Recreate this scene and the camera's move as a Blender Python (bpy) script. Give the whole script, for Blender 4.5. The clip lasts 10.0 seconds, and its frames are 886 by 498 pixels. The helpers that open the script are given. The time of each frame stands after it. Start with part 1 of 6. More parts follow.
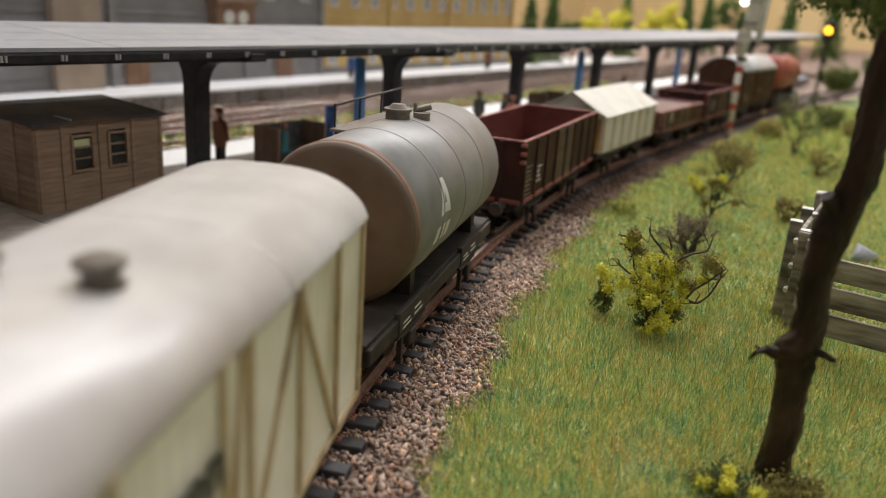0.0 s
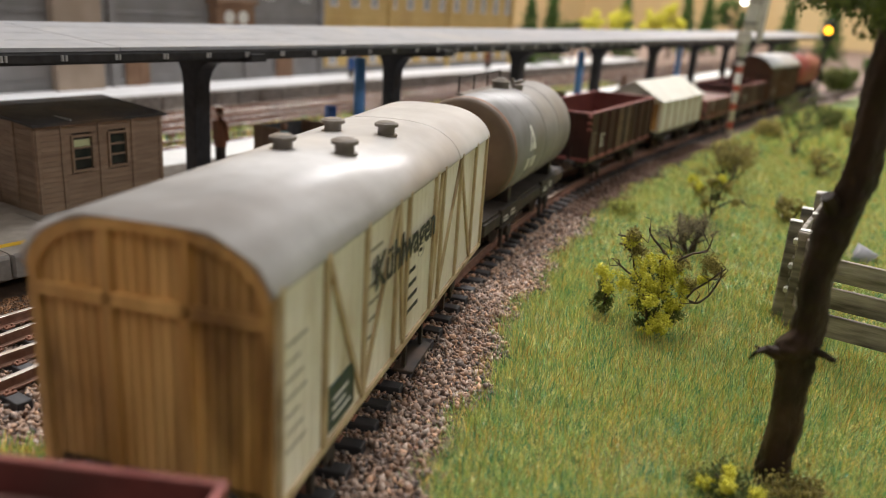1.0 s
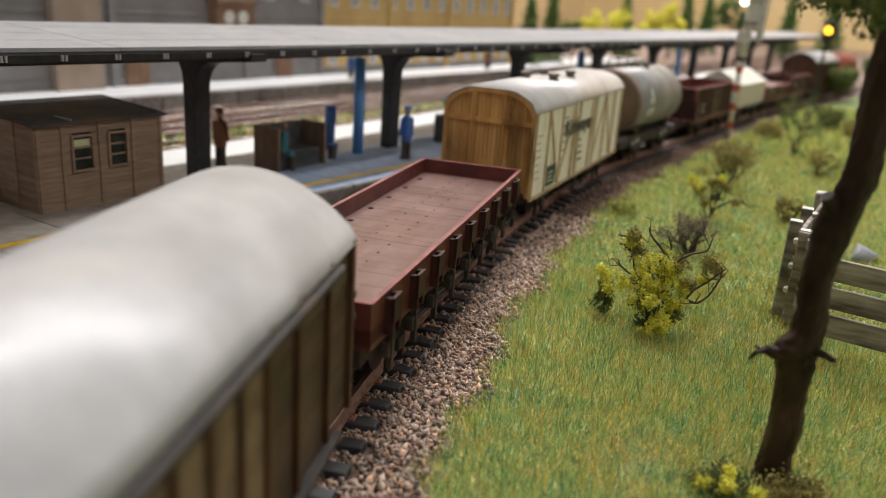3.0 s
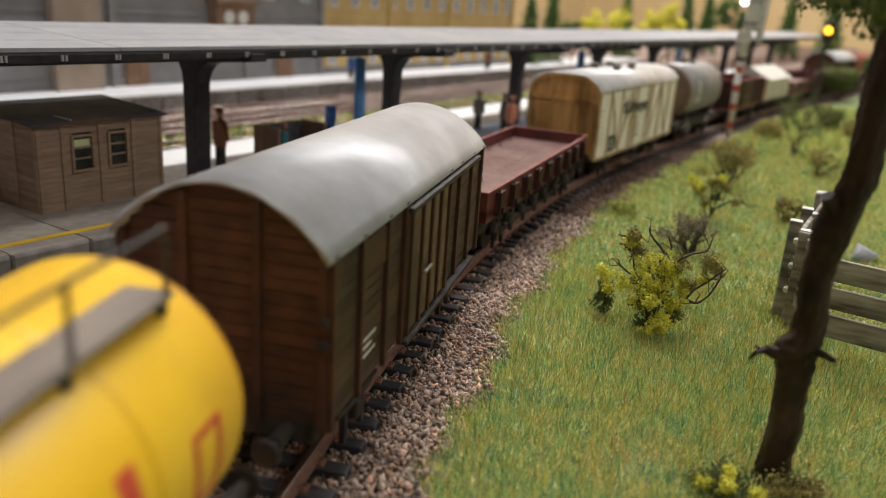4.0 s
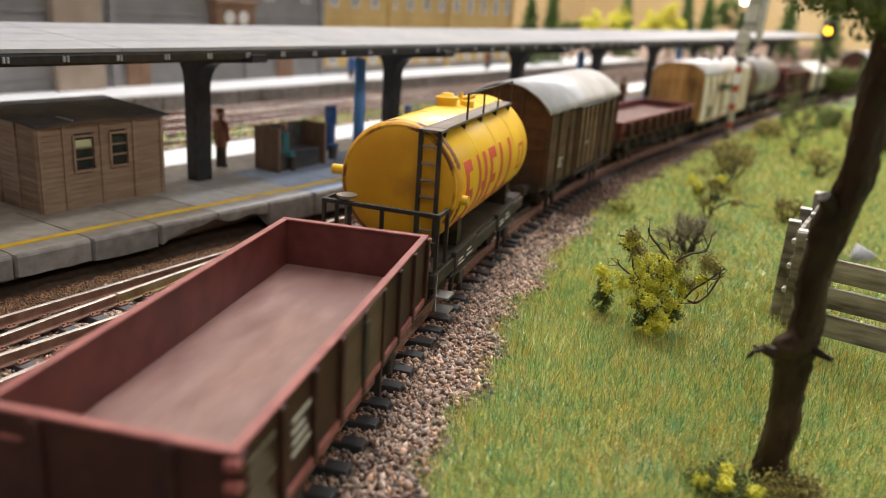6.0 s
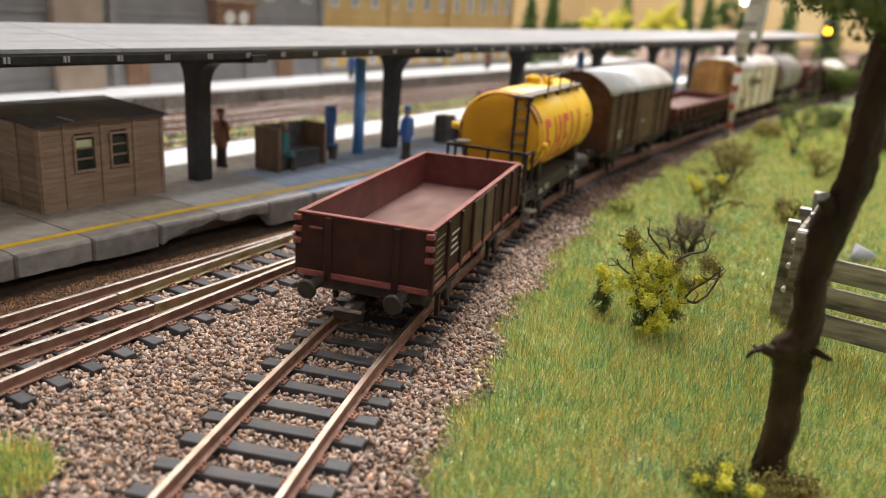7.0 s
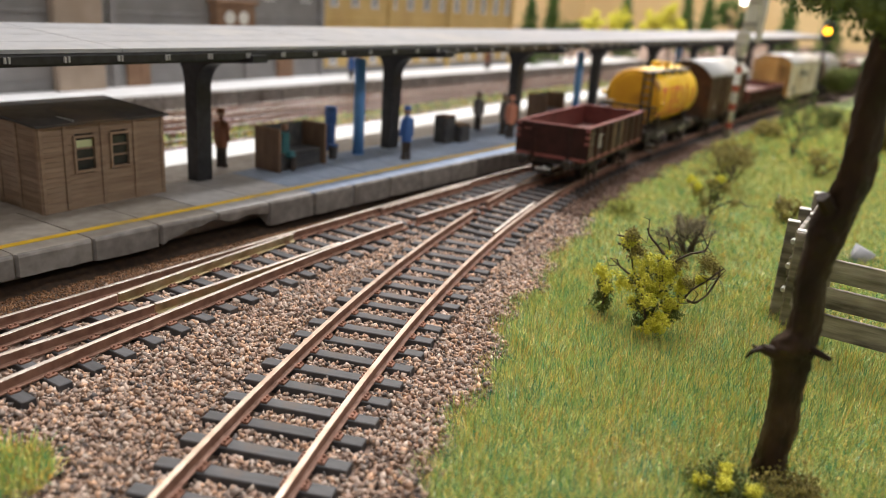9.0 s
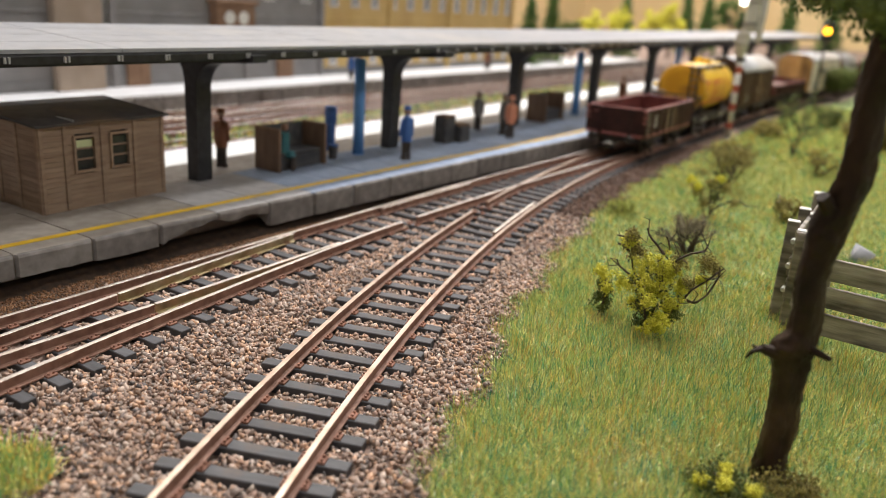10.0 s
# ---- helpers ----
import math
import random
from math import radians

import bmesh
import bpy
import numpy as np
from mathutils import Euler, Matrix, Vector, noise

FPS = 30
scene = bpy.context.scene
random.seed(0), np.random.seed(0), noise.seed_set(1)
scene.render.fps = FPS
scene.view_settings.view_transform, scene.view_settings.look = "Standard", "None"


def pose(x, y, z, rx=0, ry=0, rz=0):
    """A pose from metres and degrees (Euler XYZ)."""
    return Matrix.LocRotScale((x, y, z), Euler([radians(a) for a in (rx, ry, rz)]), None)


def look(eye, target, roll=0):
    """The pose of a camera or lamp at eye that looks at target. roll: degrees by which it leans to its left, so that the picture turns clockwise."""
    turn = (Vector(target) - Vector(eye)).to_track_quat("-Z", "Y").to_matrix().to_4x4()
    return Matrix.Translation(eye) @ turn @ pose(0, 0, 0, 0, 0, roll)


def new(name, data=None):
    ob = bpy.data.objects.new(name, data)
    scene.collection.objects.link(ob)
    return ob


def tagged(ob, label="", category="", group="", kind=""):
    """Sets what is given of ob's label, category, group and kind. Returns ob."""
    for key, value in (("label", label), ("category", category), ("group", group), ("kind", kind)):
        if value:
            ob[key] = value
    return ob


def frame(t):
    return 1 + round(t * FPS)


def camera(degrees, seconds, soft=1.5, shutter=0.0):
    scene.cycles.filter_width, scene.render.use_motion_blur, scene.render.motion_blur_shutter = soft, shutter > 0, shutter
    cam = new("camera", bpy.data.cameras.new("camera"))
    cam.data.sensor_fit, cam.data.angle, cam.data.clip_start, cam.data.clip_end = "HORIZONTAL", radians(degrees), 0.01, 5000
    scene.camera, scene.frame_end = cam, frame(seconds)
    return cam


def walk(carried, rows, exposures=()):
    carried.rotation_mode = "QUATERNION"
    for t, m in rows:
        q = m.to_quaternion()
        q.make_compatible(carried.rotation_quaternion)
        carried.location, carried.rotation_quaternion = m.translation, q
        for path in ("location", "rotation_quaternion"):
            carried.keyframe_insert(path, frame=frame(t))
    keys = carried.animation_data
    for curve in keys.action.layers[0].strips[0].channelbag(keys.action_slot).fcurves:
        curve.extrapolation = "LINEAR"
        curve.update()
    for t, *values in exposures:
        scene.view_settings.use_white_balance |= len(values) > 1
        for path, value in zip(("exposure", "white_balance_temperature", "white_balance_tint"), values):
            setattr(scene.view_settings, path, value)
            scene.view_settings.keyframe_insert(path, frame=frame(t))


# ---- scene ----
# Everything is modelled in millimetres (a 1:87 model railway) and stored in metres.
MM = 0.001
R_CURVE = 934.0          # radius of the siding's curve
R_FAR = 5400.0           # radius of the gentle bend past the platform
SPEED = 89.3             # millimetres a second


def eye_at(forward):
    m = look((140.4 * MM, -405.5 * MM, 71.0 * MM), ((140.4 - 522.4) * MM, (-405.5 + 852.7) * MM, (71.0 - 317.25) * MM), 3.97)
    return m @ Matrix.Translation((0, 0, -forward * MM))


cam = camera(59.28, 10.0, 0.5, 0.3)
cam.data.dof.use_dof = True
cam.data.dof.focus_distance = 0.17
cam.data.dof.aperture_fstop = 17.0
walk(cam, [(0.0, eye_at(1.4)), (4.0, eye_at(1.4)), (5.0, eye_at(1.3)), (5.7, eye_at(0.7)), (7.0, eye_at(0.2)), (7.6, eye_at(0.0)), (10.0, eye_at(0.0))],
     [(0.0, -0.28), (1.0, -0.14), (2.0, 0.05), (2.5, -0.08), (3.8, -0.2), (4.5, -0.29), (5.0, -0.1), (5.6, 0.12), (7.0, 0.16), (8.0, 0.1), (10.0, 0.08)])

# ---- light: a room with ceiling lamps ----
world = bpy.data.worlds.new("room_air")
world.use_nodes = True
world.node_tree.nodes["Background"].inputs[0].default_value = (1.0, 0.93, 0.85, 1)
world.node_tree.nodes["Background"].inputs[1].default_value = 0.2
scene.world = world


def ceiling_lamp(x, y, w, h, power, warm):
    data = bpy.data.lights.new("ceiling_panel", "AREA")
    data.shape, data.size, data.size_y, data.energy, data.color = "RECTANGLE", w, h, power, warm
    ob = new("ceiling_panel", data)
    ob.matrix_world = pose(x, y, 1.27)


for lx, ly, w, h, power in ((-0.26, 0.95, 0.12, 2.2, 42.0), (1.55, 0.2, 0.12, 2.6, 17.0), (-0.8, 0.5, 0.12, 1.5, 12.0), (0.1, 2.3, 1.4, 0.2, 14.0), (0.3, -0.75, 0.12, 1.2, 6.0)):
    ceiling_lamp(lx, ly, w, h, power, (1.0, 0.97, 0.965))


# ---- materials ----
def material(name, a, b, scale=300.0, rough=0.6, metal=0.0, bump=0.0, bump_scale=None, stain=None, stain_scale=60.0, stain_at=(0.55, 0.75),
             island=0.0, objrand=0.0, stretch=(1, 1, 1), stain_stretch=(1, 1, 1), spec=0.5, rough_var=0.12, distance=0.0002):
    """Two tones mixed by grain, with stains at a larger scale, bump, and variation from piece to piece."""
    m = bpy.data.materials.new(name)
    m.use_nodes = True
    nt = m.node_tree
    nd, ln = nt.nodes, nt.links
    bs = nd["Principled BSDF"]
    tc = nd.new("ShaderNodeTexCoord")

    def noise_tex(sc, st, detail=6.0):
        mp = nd.new("ShaderNodeMapping")
        mp.inputs["Scale"].default_value = st
        ln.new(tc.outputs["Object"], mp.inputs["Vector"])
        n = nd.new("ShaderNodeTexNoise")
        n.inputs["Scale"].default_value, n.inputs["Detail"].default_value = sc, detail
        ln.new(mp.outputs[0], n.inputs["Vector"])
        return n

    def ramp(src, lo, hi):
        r = nd.new("ShaderNodeMapRange")
        r.inputs["From Min"].default_value, r.inputs["From Max"].default_value = lo, hi
        ln.new(src, r.inputs["Value"])
        return r.outputs[0]

    def mix(fac, c1, c2, mode="MIX"):
        x = nd.new("ShaderNodeMix")
        x.data_type, x.blend_type = "RGBA", mode
        for sock, v in ((x.inputs[0], fac), (x.inputs[6], c1), (x.inputs[7], c2)):
            if isinstance(v, bpy.types.NodeSocket):
                ln.new(v, sock)
            elif isinstance(v, (int, float)):
                sock.default_value = v
            else:
                sock.default_value = (*v, 1)
        return x.outputs[2]

    grain = noise_tex(scale, stretch)
    col = mix(ramp(grain.outputs[0], 0.32, 0.68), a, b)
    if stain:
        sn = noise_tex(stain_scale, stain_stretch, 8.0)
        col = mix(ramp(sn.outputs[0], *stain_at), col, stain)
    for amount, node_type, out in ((island, "ShaderNodeNewGeometry", "Random Per Island"), (objrand, "ShaderNodeObjectInfo", "Random")):
        if amount:
            g = nd.new(node_type)
            hsv = nd.new("ShaderNodeHueSaturation")
            r = nd.new("ShaderNodeMapRange")
            r.inputs["To Min"].default_value, r.inputs["To Max"].default_value = 1 - amount, 1 + amount
            ln.new(g.outputs[out], r.inputs["Value"])
            ln.new(r.outputs[0], hsv.inputs["Value"])
            ln.new(col, hsv.inputs["Color"])
            col = hsv.outputs[0]
    ln.new(col, bs.inputs["Base Color"])
    rn = noise_tex(scale * 0.3, (1, 1, 1), 3.0)
    rr = nd.new("ShaderNodeMapRange")
    rr.inputs["To Min"].default_value, rr.inputs["To Max"].default_value = max(0.03, rough - rough_var), min(1.0, rough + rough_var)
    ln.new(rn.outputs[0], rr.inputs["Value"])
    ln.new(rr.outputs[0], bs.inputs["Roughness"])
    bs.inputs["Metallic"].default_value = metal
    bs.inputs["Specular IOR Level"].default_value = spec
    if bump:
        bn = noise_tex(bump_scale or scale, stretch)
        bp = nd.new("ShaderNodeBump")
        bp.inputs["Strength"].default_value, bp.inputs["Distance"].default_value = bump, distance
        ln.new(bn.outputs[0], bp.inputs["Height"])
        ln.new(bp.outputs[0], bs.inputs["Normal"])
    return m


def palette_material(name, stops, rough=0.8, spec=0.3, noise_scale=40.0, mixin=0.35, translucent=0.0):
    """Colour picked piece by piece from a palette, with broad patches on top."""
    m = bpy.data.materials.new(name)
    m.use_nodes = True
    nd, ln = m.node_tree.nodes, m.node_tree.links
    bs = nd["Principled BSDF"]
    geo = nd.new("ShaderNodeNewGeometry")
    cr = nd.new("ShaderNodeValToRGB")
    cr.color_ramp.interpolation = "LINEAR"
    while len(cr.color_ramp.elements) < len(stops):
        cr.color_ramp.elements.new(0.5)
    for i, (e, c) in enumerate(zip(cr.color_ramp.elements, stops)):
        e.position, e.color = i / (len(stops) - 1), (*c, 1)
    tc = nd.new("ShaderNodeTexCoord")
    n = nd.new("ShaderNodeTexNoise")
    n.inputs["Scale"].default_value, n.inputs["Detail"].default_value = noise_scale, 4
    ln.new(tc.outputs["Object"], n.inputs["Vector"])
    mr = nd.new("ShaderNodeMapRange")
    mr.inputs["From Min"].default_value, mr.inputs["From Max"].default_value = 0.3, 0.7
    ln.new(n.outputs[0], mr.inputs["Value"])
    mx = nd.new("ShaderNodeMix")
    mx.inputs[0].default_value = mixin
    ln.new(geo.outputs["Random Per Island"], mx.inputs[2])
    ln.new(mr.outputs[0], mx.inputs[3])
    ln.new(mx.outputs[0], cr.inputs[0])
    ln.new(cr.outputs[0], bs.inputs["Base Color"])
    bs.inputs["Roughness"].default_value = rough
    bs.inputs["Specular IOR Level"].default_value = spec
    return m


M = {}
# rusty dirt, with the shade below the platform edge put into its dark tone
M["shaded_trench_dirt"] = material("shaded_trench_dirt", (0.022, 0.013, 0.008), (0.06, 0.033, 0.017), 500, 0.8, bump=0.6, bump_scale=700)
M["ballast_bed"] = material("ballast_bed", (0.14, 0.098, 0.077), (0.27, 0.19, 0.15), 500, 0.95, bump=0.6, bump_scale=700)
M["gravel"] = palette_material("gravel", [(0.035, 0.03, 0.03), (0.50, 0.33, 0.225), (0.18, 0.14, 0.12), (0.72, 0.45, 0.29), (0.06, 0.053, 0.052), (0.48, 0.36, 0.285), (0.31, 0.195, 0.145), (0.62, 0.50, 0.41), (0.10, 0.085, 0.082), (0.46, 0.27, 0.17), (0.80, 0.68, 0.54)], 0.68, 0.45, 14, 0.2)
M["brown_gravel"] = palette_material("brown_gravel", [(0.045, 0.032, 0.026), (0.18, 0.105, 0.072), (0.09, 0.062, 0.05), (0.25, 0.15, 0.10)], 0.8, 0.3, 12, 0.2)
M["dark_gravel"] = palette_material("dark_gravel", [(0.03, 0.018, 0.010), (0.10, 0.045, 0.016), (0.22, 0.10, 0.035), (0.05, 0.028, 0.015)], 0.6, 0.45, 30, 0.3)
M["grass"] = palette_material("grass", [(0.012, 0.12, 0.08), (0.04, 0.36, 0.26), (0.05, 0.22, 0.09), (0.22, 0.48, 0.18), (0.40, 0.60, 0.19), (0.62, 0.72, 0.22), (0.20, 0.23, 0.06), (0.84, 0.80, 0.24), (0.96, 0.80, 0.25), (0.84, 0.52, 0.12), (0.36, 0.19, 0.05), (1.0, 0.88, 0.32)], 0.36, 0.65, 140, 0.27)
M["turf"] = material("turf", (0.11, 0.17, 0.06), (0.22, 0.25, 0.09), 90, 0.95, bump=0.7, bump_scale=900, stain=(0.20, 0.17, 0.07), stain_scale=30, distance=0.0006)
M["rail_side"] = material("rail_side", (0.18, 0.09, 0.06), (0.30, 0.17, 0.122), 400, 0.75, bump=0.2)
M["rail_head"] = material("rail_head", (0.66, 0.58, 0.50), (0.78, 0.71, 0.64), 200, 0.42, metal=1.0, stain=(0.62, 0.47, 0.38), stain_scale=120)
M["rail_head_worn"] = material("rail_head_worn", (0.50, 0.38, 0.30), (0.66, 0.54, 0.45), 200, 0.40, metal=1.0, stain=(0.42, 0.27, 0.19), stain_scale=90)
M["rail_brass"] = material("rail_brass", (0.42, 0.34, 0.19), (0.58, 0.50, 0.32), 300, 0.38, metal=0.9, stain=(0.26, 0.17, 0.09), stain_scale=120)
M["sleeper"] = material("sleeper", (0.040, 0.039, 0.041), (0.078, 0.076, 0.080), 700, 0.55, bump=0.35, stretch=(0.25, 1, 1), objrand=0.25, stain=(0.12, 0.08, 0.055), stain_scale=150, stain_at=(0.58, 0.8))
M["chair"] = material("chair", (0.20, 0.085, 0.05), (0.32, 0.16, 0.11), 600, 0.8, objrand=0.2)
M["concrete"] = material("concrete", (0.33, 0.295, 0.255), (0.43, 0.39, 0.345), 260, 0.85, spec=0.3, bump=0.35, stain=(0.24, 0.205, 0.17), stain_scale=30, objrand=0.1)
M["half_lit_concrete"] = material("half_lit_concrete", (0.38, 0.37, 0.37), (0.48, 0.47, 0.47), 260, 0.8, bump=0.35, stain=(0.28, 0.265, 0.25), stain_scale=30, objrand=0.06)
M["kerb"] = material("kerb", (0.17, 0.155, 0.142), (0.27, 0.25, 0.232), 300, 0.9, spec=0.25, bump=0.6, stain=(0.12, 0.10, 0.088), stain_scale=45, objrand=0.15)
M["yellow_line"] = material("yellow_line", (0.74, 0.44, 0.025), (0.86, 0.56, 0.04), 300, 0.7, stain=(0.45, 0.33, 0.12), stain_scale=110)
M["roof_sheet"] = material("roof_sheet", (0.25, 0.26, 0.285), (0.33, 0.34, 0.365), 150, 0.4, stain=(0.40, 0.38, 0.36), stain_scale=25, objrand=0.05)
M["black_steel"] = material("black_steel", (0.012, 0.012, 0.014), (0.028, 0.028, 0.032), 400, 0.5, bump=0.1)
M["grey_clip"] = material("grey_clip", (0.3, 0.3, 0.3), (0.42, 0.42, 0.42), 400, 0.5)
M["blue_paint"] = material("blue_paint", (0.09, 0.26, 0.58), (0.13, 0.33, 0.68), 200, 0.45)
M["shed_wood"] = material("shed_wood", (0.26, 0.175, 0.12), (0.36, 0.26, 0.185), 350, 0.8, stretch=(0.3, 0.3, 2.5), bump=0.3, stain=(0.12, 0.08, 0.055), stain_scale=45, objrand=0.12)
M["shed_roof"] = material("shed_roof", (0.035, 0.033, 0.035), (0.065, 0.06, 0.06), 300, 0.75, bump=0.3, stain=(0.13, 0.085, 0.05), stain_scale=40)
M["dark"] = material("dark", (0.008, 0.008, 0.009), (0.018, 0.017, 0.017), 300, 0.7)
M["underframe"] = material("underframe", (0.016, 0.013, 0.011), (0.04, 0.03, 0.024), 300, 0.7, bump=0.2, stain=(0.09, 0.055, 0.035), stain_scale=100)
M["wheel"] = material("wheel", (0.035, 0.026, 0.02), (0.07, 0.05, 0.04), 400, 0.55, metal=0.4)
M["cream"] = material("cream", (0.80, 0.74, 0.63), (0.88, 0.83, 0.74), 160, 0.55, stain=(0.52, 0.41, 0.25), stain_scale=70, stain_at=(0.58, 0.8), stain_stretch=(1, 1, 0.25), bump=0.12)
M["cream_rib"] = material("cream_rib", (0.40, 0.29, 0.16), (0.55, 0.44, 0.28), 260, 0.65, stain=(0.18, 0.11, 0.055), stain_scale=90)
M["ochre_wood"] = material("ochre_wood", (0.44, 0.22, 0.06), (0.74, 0.44, 0.16), 260, 0.55, stretch=(1, 1, 0.12), bump=0.3, stain=(0.12, 0.055, 0.018), stain_scale=90, stain_at=(0.52, 0.72), stain_stretch=(1, 1, 0.3), objrand=0.16)
M["reefer_roof"] = material("reefer_roof", (0.47, 0.455, 0.44), (0.60, 0.585, 0.57), 120, 0.34, stain=(0.30, 0.235, 0.19), stain_scale=34, stain_at=(0.40, 0.7), stain_stretch=(1, 0.35, 1), rough_var=0.08, bump=0.05)
M["van_roof"] = material("van_roof", (0.37, 0.372, 0.378), (0.50, 0.50, 0.505), 120, 0.36, stain=(0.28, 0.27, 0.26), stain_scale=40, stain_at=(0.52, 0.8), bump=0.05)
M["dark_board"] = material("dark_board", (0.055, 0.029, 0.018), (0.115, 0.066, 0.042), 280, 0.65, stretch=(1, 0.15, 1), bump=0.3, stain=(0.02, 0.014, 0.01), stain_scale=60, objrand=0.2)
M["brown_wood"] = material("brown_wood", (0.050, 0.018, 0.008), (0.094, 0.036, 0.0155), 260, 0.6, stretch=(1, 0.15, 1), bump=0.3, stain=(0.025, 0.016, 0.012), stain_scale=60, objrand=0.15)
M["tan_board"] = material("tan_board", (0.14, 0.085, 0.05), (0.28, 0.19, 0.115), 300, 0.7, bump=0.3, stain=(0.05, 0.033, 0.02), stain_scale=80, stain_stretch=(1, 1, 0.3), objrand=0.2)
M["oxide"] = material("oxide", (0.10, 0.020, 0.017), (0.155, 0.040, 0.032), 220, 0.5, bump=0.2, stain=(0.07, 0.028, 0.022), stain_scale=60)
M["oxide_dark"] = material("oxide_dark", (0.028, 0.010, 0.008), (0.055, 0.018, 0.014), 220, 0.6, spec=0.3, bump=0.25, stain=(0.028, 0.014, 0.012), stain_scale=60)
M["blue_lit_concrete"] = material("blue_lit_concrete", (0.28, 0.345, 0.46), (0.37, 0.44, 0.57), 260, 0.8, spec=0.3, bump=0.3, stain=(0.25, 0.255, 0.28), stain_scale=25, objrand=0.08)
M["oxide_rim"] = material("oxide_rim", (0.22, 0.055, 0.05), (0.32, 0.105, 0.09), 300, 0.5, stain=(0.14, 0.05, 0.04), stain_scale=120)
M["dusty_floor"] = material("dusty_floor", (0.155, 0.078, 0.066), (0.235, 0.14, 0.12), 260, 0.36, bump=0.25, stretch=(1, 0.3, 1), stain=(0.15, 0.075, 0.065), stain_scale=50, objrand=0.07)
M["tank_grey"] = material("tank_grey", (0.20, 0.195, 0.185), (0.28, 0.27, 0.265), 110, 0.42, stain=(0.17, 0.14, 0.11), stain_scale=40, stain_at=(0.5, 0.8), bump=0.04)
M["tank_end_brown"] = material("tank_end_brown", (0.12, 0.085, 0.06), (0.17, 0.125, 0.095), 110, 0.6, stain=(0.09, 0.055, 0.04), stain_scale=60)
M["rust"] = material("rust", (0.17, 0.07, 0.04), (0.27, 0.13, 0.08), 300, 0.75, bump=0.3)
M["yellow"] = material("yellow", (0.80, 0.46, 0.015), (0.88, 0.56, 0.03), 90, 0.36, stain=(0.62, 0.34, 0.03), stain_scale=35, stain_at=(0.52, 0.8), bump=0.03)
M["yellow_end"] = material("yellow_end", (0.66, 0.30, 0.010), (0.76, 0.39, 0.016), 90, 0.5, stain=(0.40, 0.16, 0.02), stain_scale=55, stain_at=(0.58, 0.75))
M["walkway"] = material("walkway", (0.15, 0.12, 0.095), (0.24, 0.20, 0.165), 300, 0.7, stretch=(1, 0.2, 1), bump=0.3)
M["red_mark"] = material("red_mark", (0.55, 0.05, 0.03), (0.65, 0.09, 0.05), 200, 0.45)
M["white_mark"] = material("white_mark", (0.62, 0.61, 0.57), (0.72, 0.71, 0.67), 200, 0.55)
M["black_mark"] = material("black_mark", (0.015, 0.016, 0.015), (0.04, 0.042, 0.04), 300, 0.6)
M["dark_green"] = material("dark_green", (0.018, 0.04, 0.03), (0.03, 0.06, 0.05), 300, 0.5)
M["rib_print"] = material("rib_print", (0.22, 0.20, 0.15), (0.33, 0.30, 0.23), 300, 0.6)
M["vent"] = material("vent", (0.12, 0.10, 0.08), (0.21, 0.18, 0.15), 300, 0.5)
M["white_van"] = material("white_van", (0.56, 0.54, 0.47), (0.66, 0.64, 0.57), 150, 0.5, stain=(0.4, 0.36, 0.28), stain_scale=60)
M["steel"] = material("steel", (0.35, 0.34, 0.32), (0.5, 0.49, 0.47), 300, 0.35, metal=0.9)
M["bark"] = material("bark", (0.012, 0.0065, 0.004), (0.045, 0.025, 0.016), 240, 0.5, spec=0.28, stretch=(1, 1, 0.4), bump=1.0, bump_scale=350, distance=0.0009, stain=(0.075, 0.043, 0.028), stain_scale=90)
M["twig"] = material("twig", (0.07, 0.05, 0.03), (0.13, 0.10, 0.06), 400, 0.8)
M["bush_leaf"] = palette_material("bush_leaf", [(0.30, 0.30, 0.03), (0.56, 0.54, 0.05), (0.80, 0.74, 0.09), (0.95, 0.90, 0.24)], 0.7, 0.3, 420, 0.5)
M["pale_leaf"] = palette_material("pale_leaf", [(0.16, 0.19, 0.04), (0.36, 0.38, 0.08), (0.58, 0.58, 0.16)], 0.75, 0.3, 90, 0.3)
M["dark_leaf"] = palette_material("dark_leaf", [(0.03, 0.045, 0.012), (0.09, 0.12, 0.03), (0.17, 0.20, 0.05), (0.24, 0.22, 0.09)], 0.75, 0.3, 60, 0.3)
M["olive_leaf"] = palette_material("olive_leaf", [(0.08, 0.07, 0.025), (0.20, 0.17, 0.05), (0.36, 0.30, 0.08), (0.48, 0.42, 0.12)], 0.75, 0.3, 60, 0.3)
M["crown_leaf"] = palette_material("crown_leaf", [(0.05, 0.07, 0.02), (0.12, 0.16, 0.04), (0.24, 0.28, 0.07)], 0.7, 0.3, 60, 0.3)
M["white_strip"] = material("white_strip", (0.72, 0.72, 0.70), (0.82, 0.82, 0.80), 60, 0.5)
M["tree_leaf"] = palette_material("tree_leaf", [(0.02, 0.05, 0.012), (0.06, 0.12, 0.025), (0.13, 0.22, 0.04)], 0.7, 0.3, 60, 0.3)
M["fence_wood"] = material("fence_wood", (0.085, 0.072, 0.06), (0.43, 0.385, 0.33), 300, 0.75, stretch=(0.25, 1, 1.6), bump=1.0, bump_scale=260, stain=(0.05, 0.045, 0.04), stain_scale=140, stain_stretch=(0.3, 1, 1), distance=0.0007)
M["pole_white"] = material("pole_white", (0.50, 0.48, 0.43), (0.62, 0.60, 0.55), 200, 0.6, stain=(0.28, 0.24, 0.19), stain_scale=90)
M["pole_red"] = material("pole_red", (0.35, 0.07, 0.045), (0.45, 0.11, 0.07), 200, 0.6)
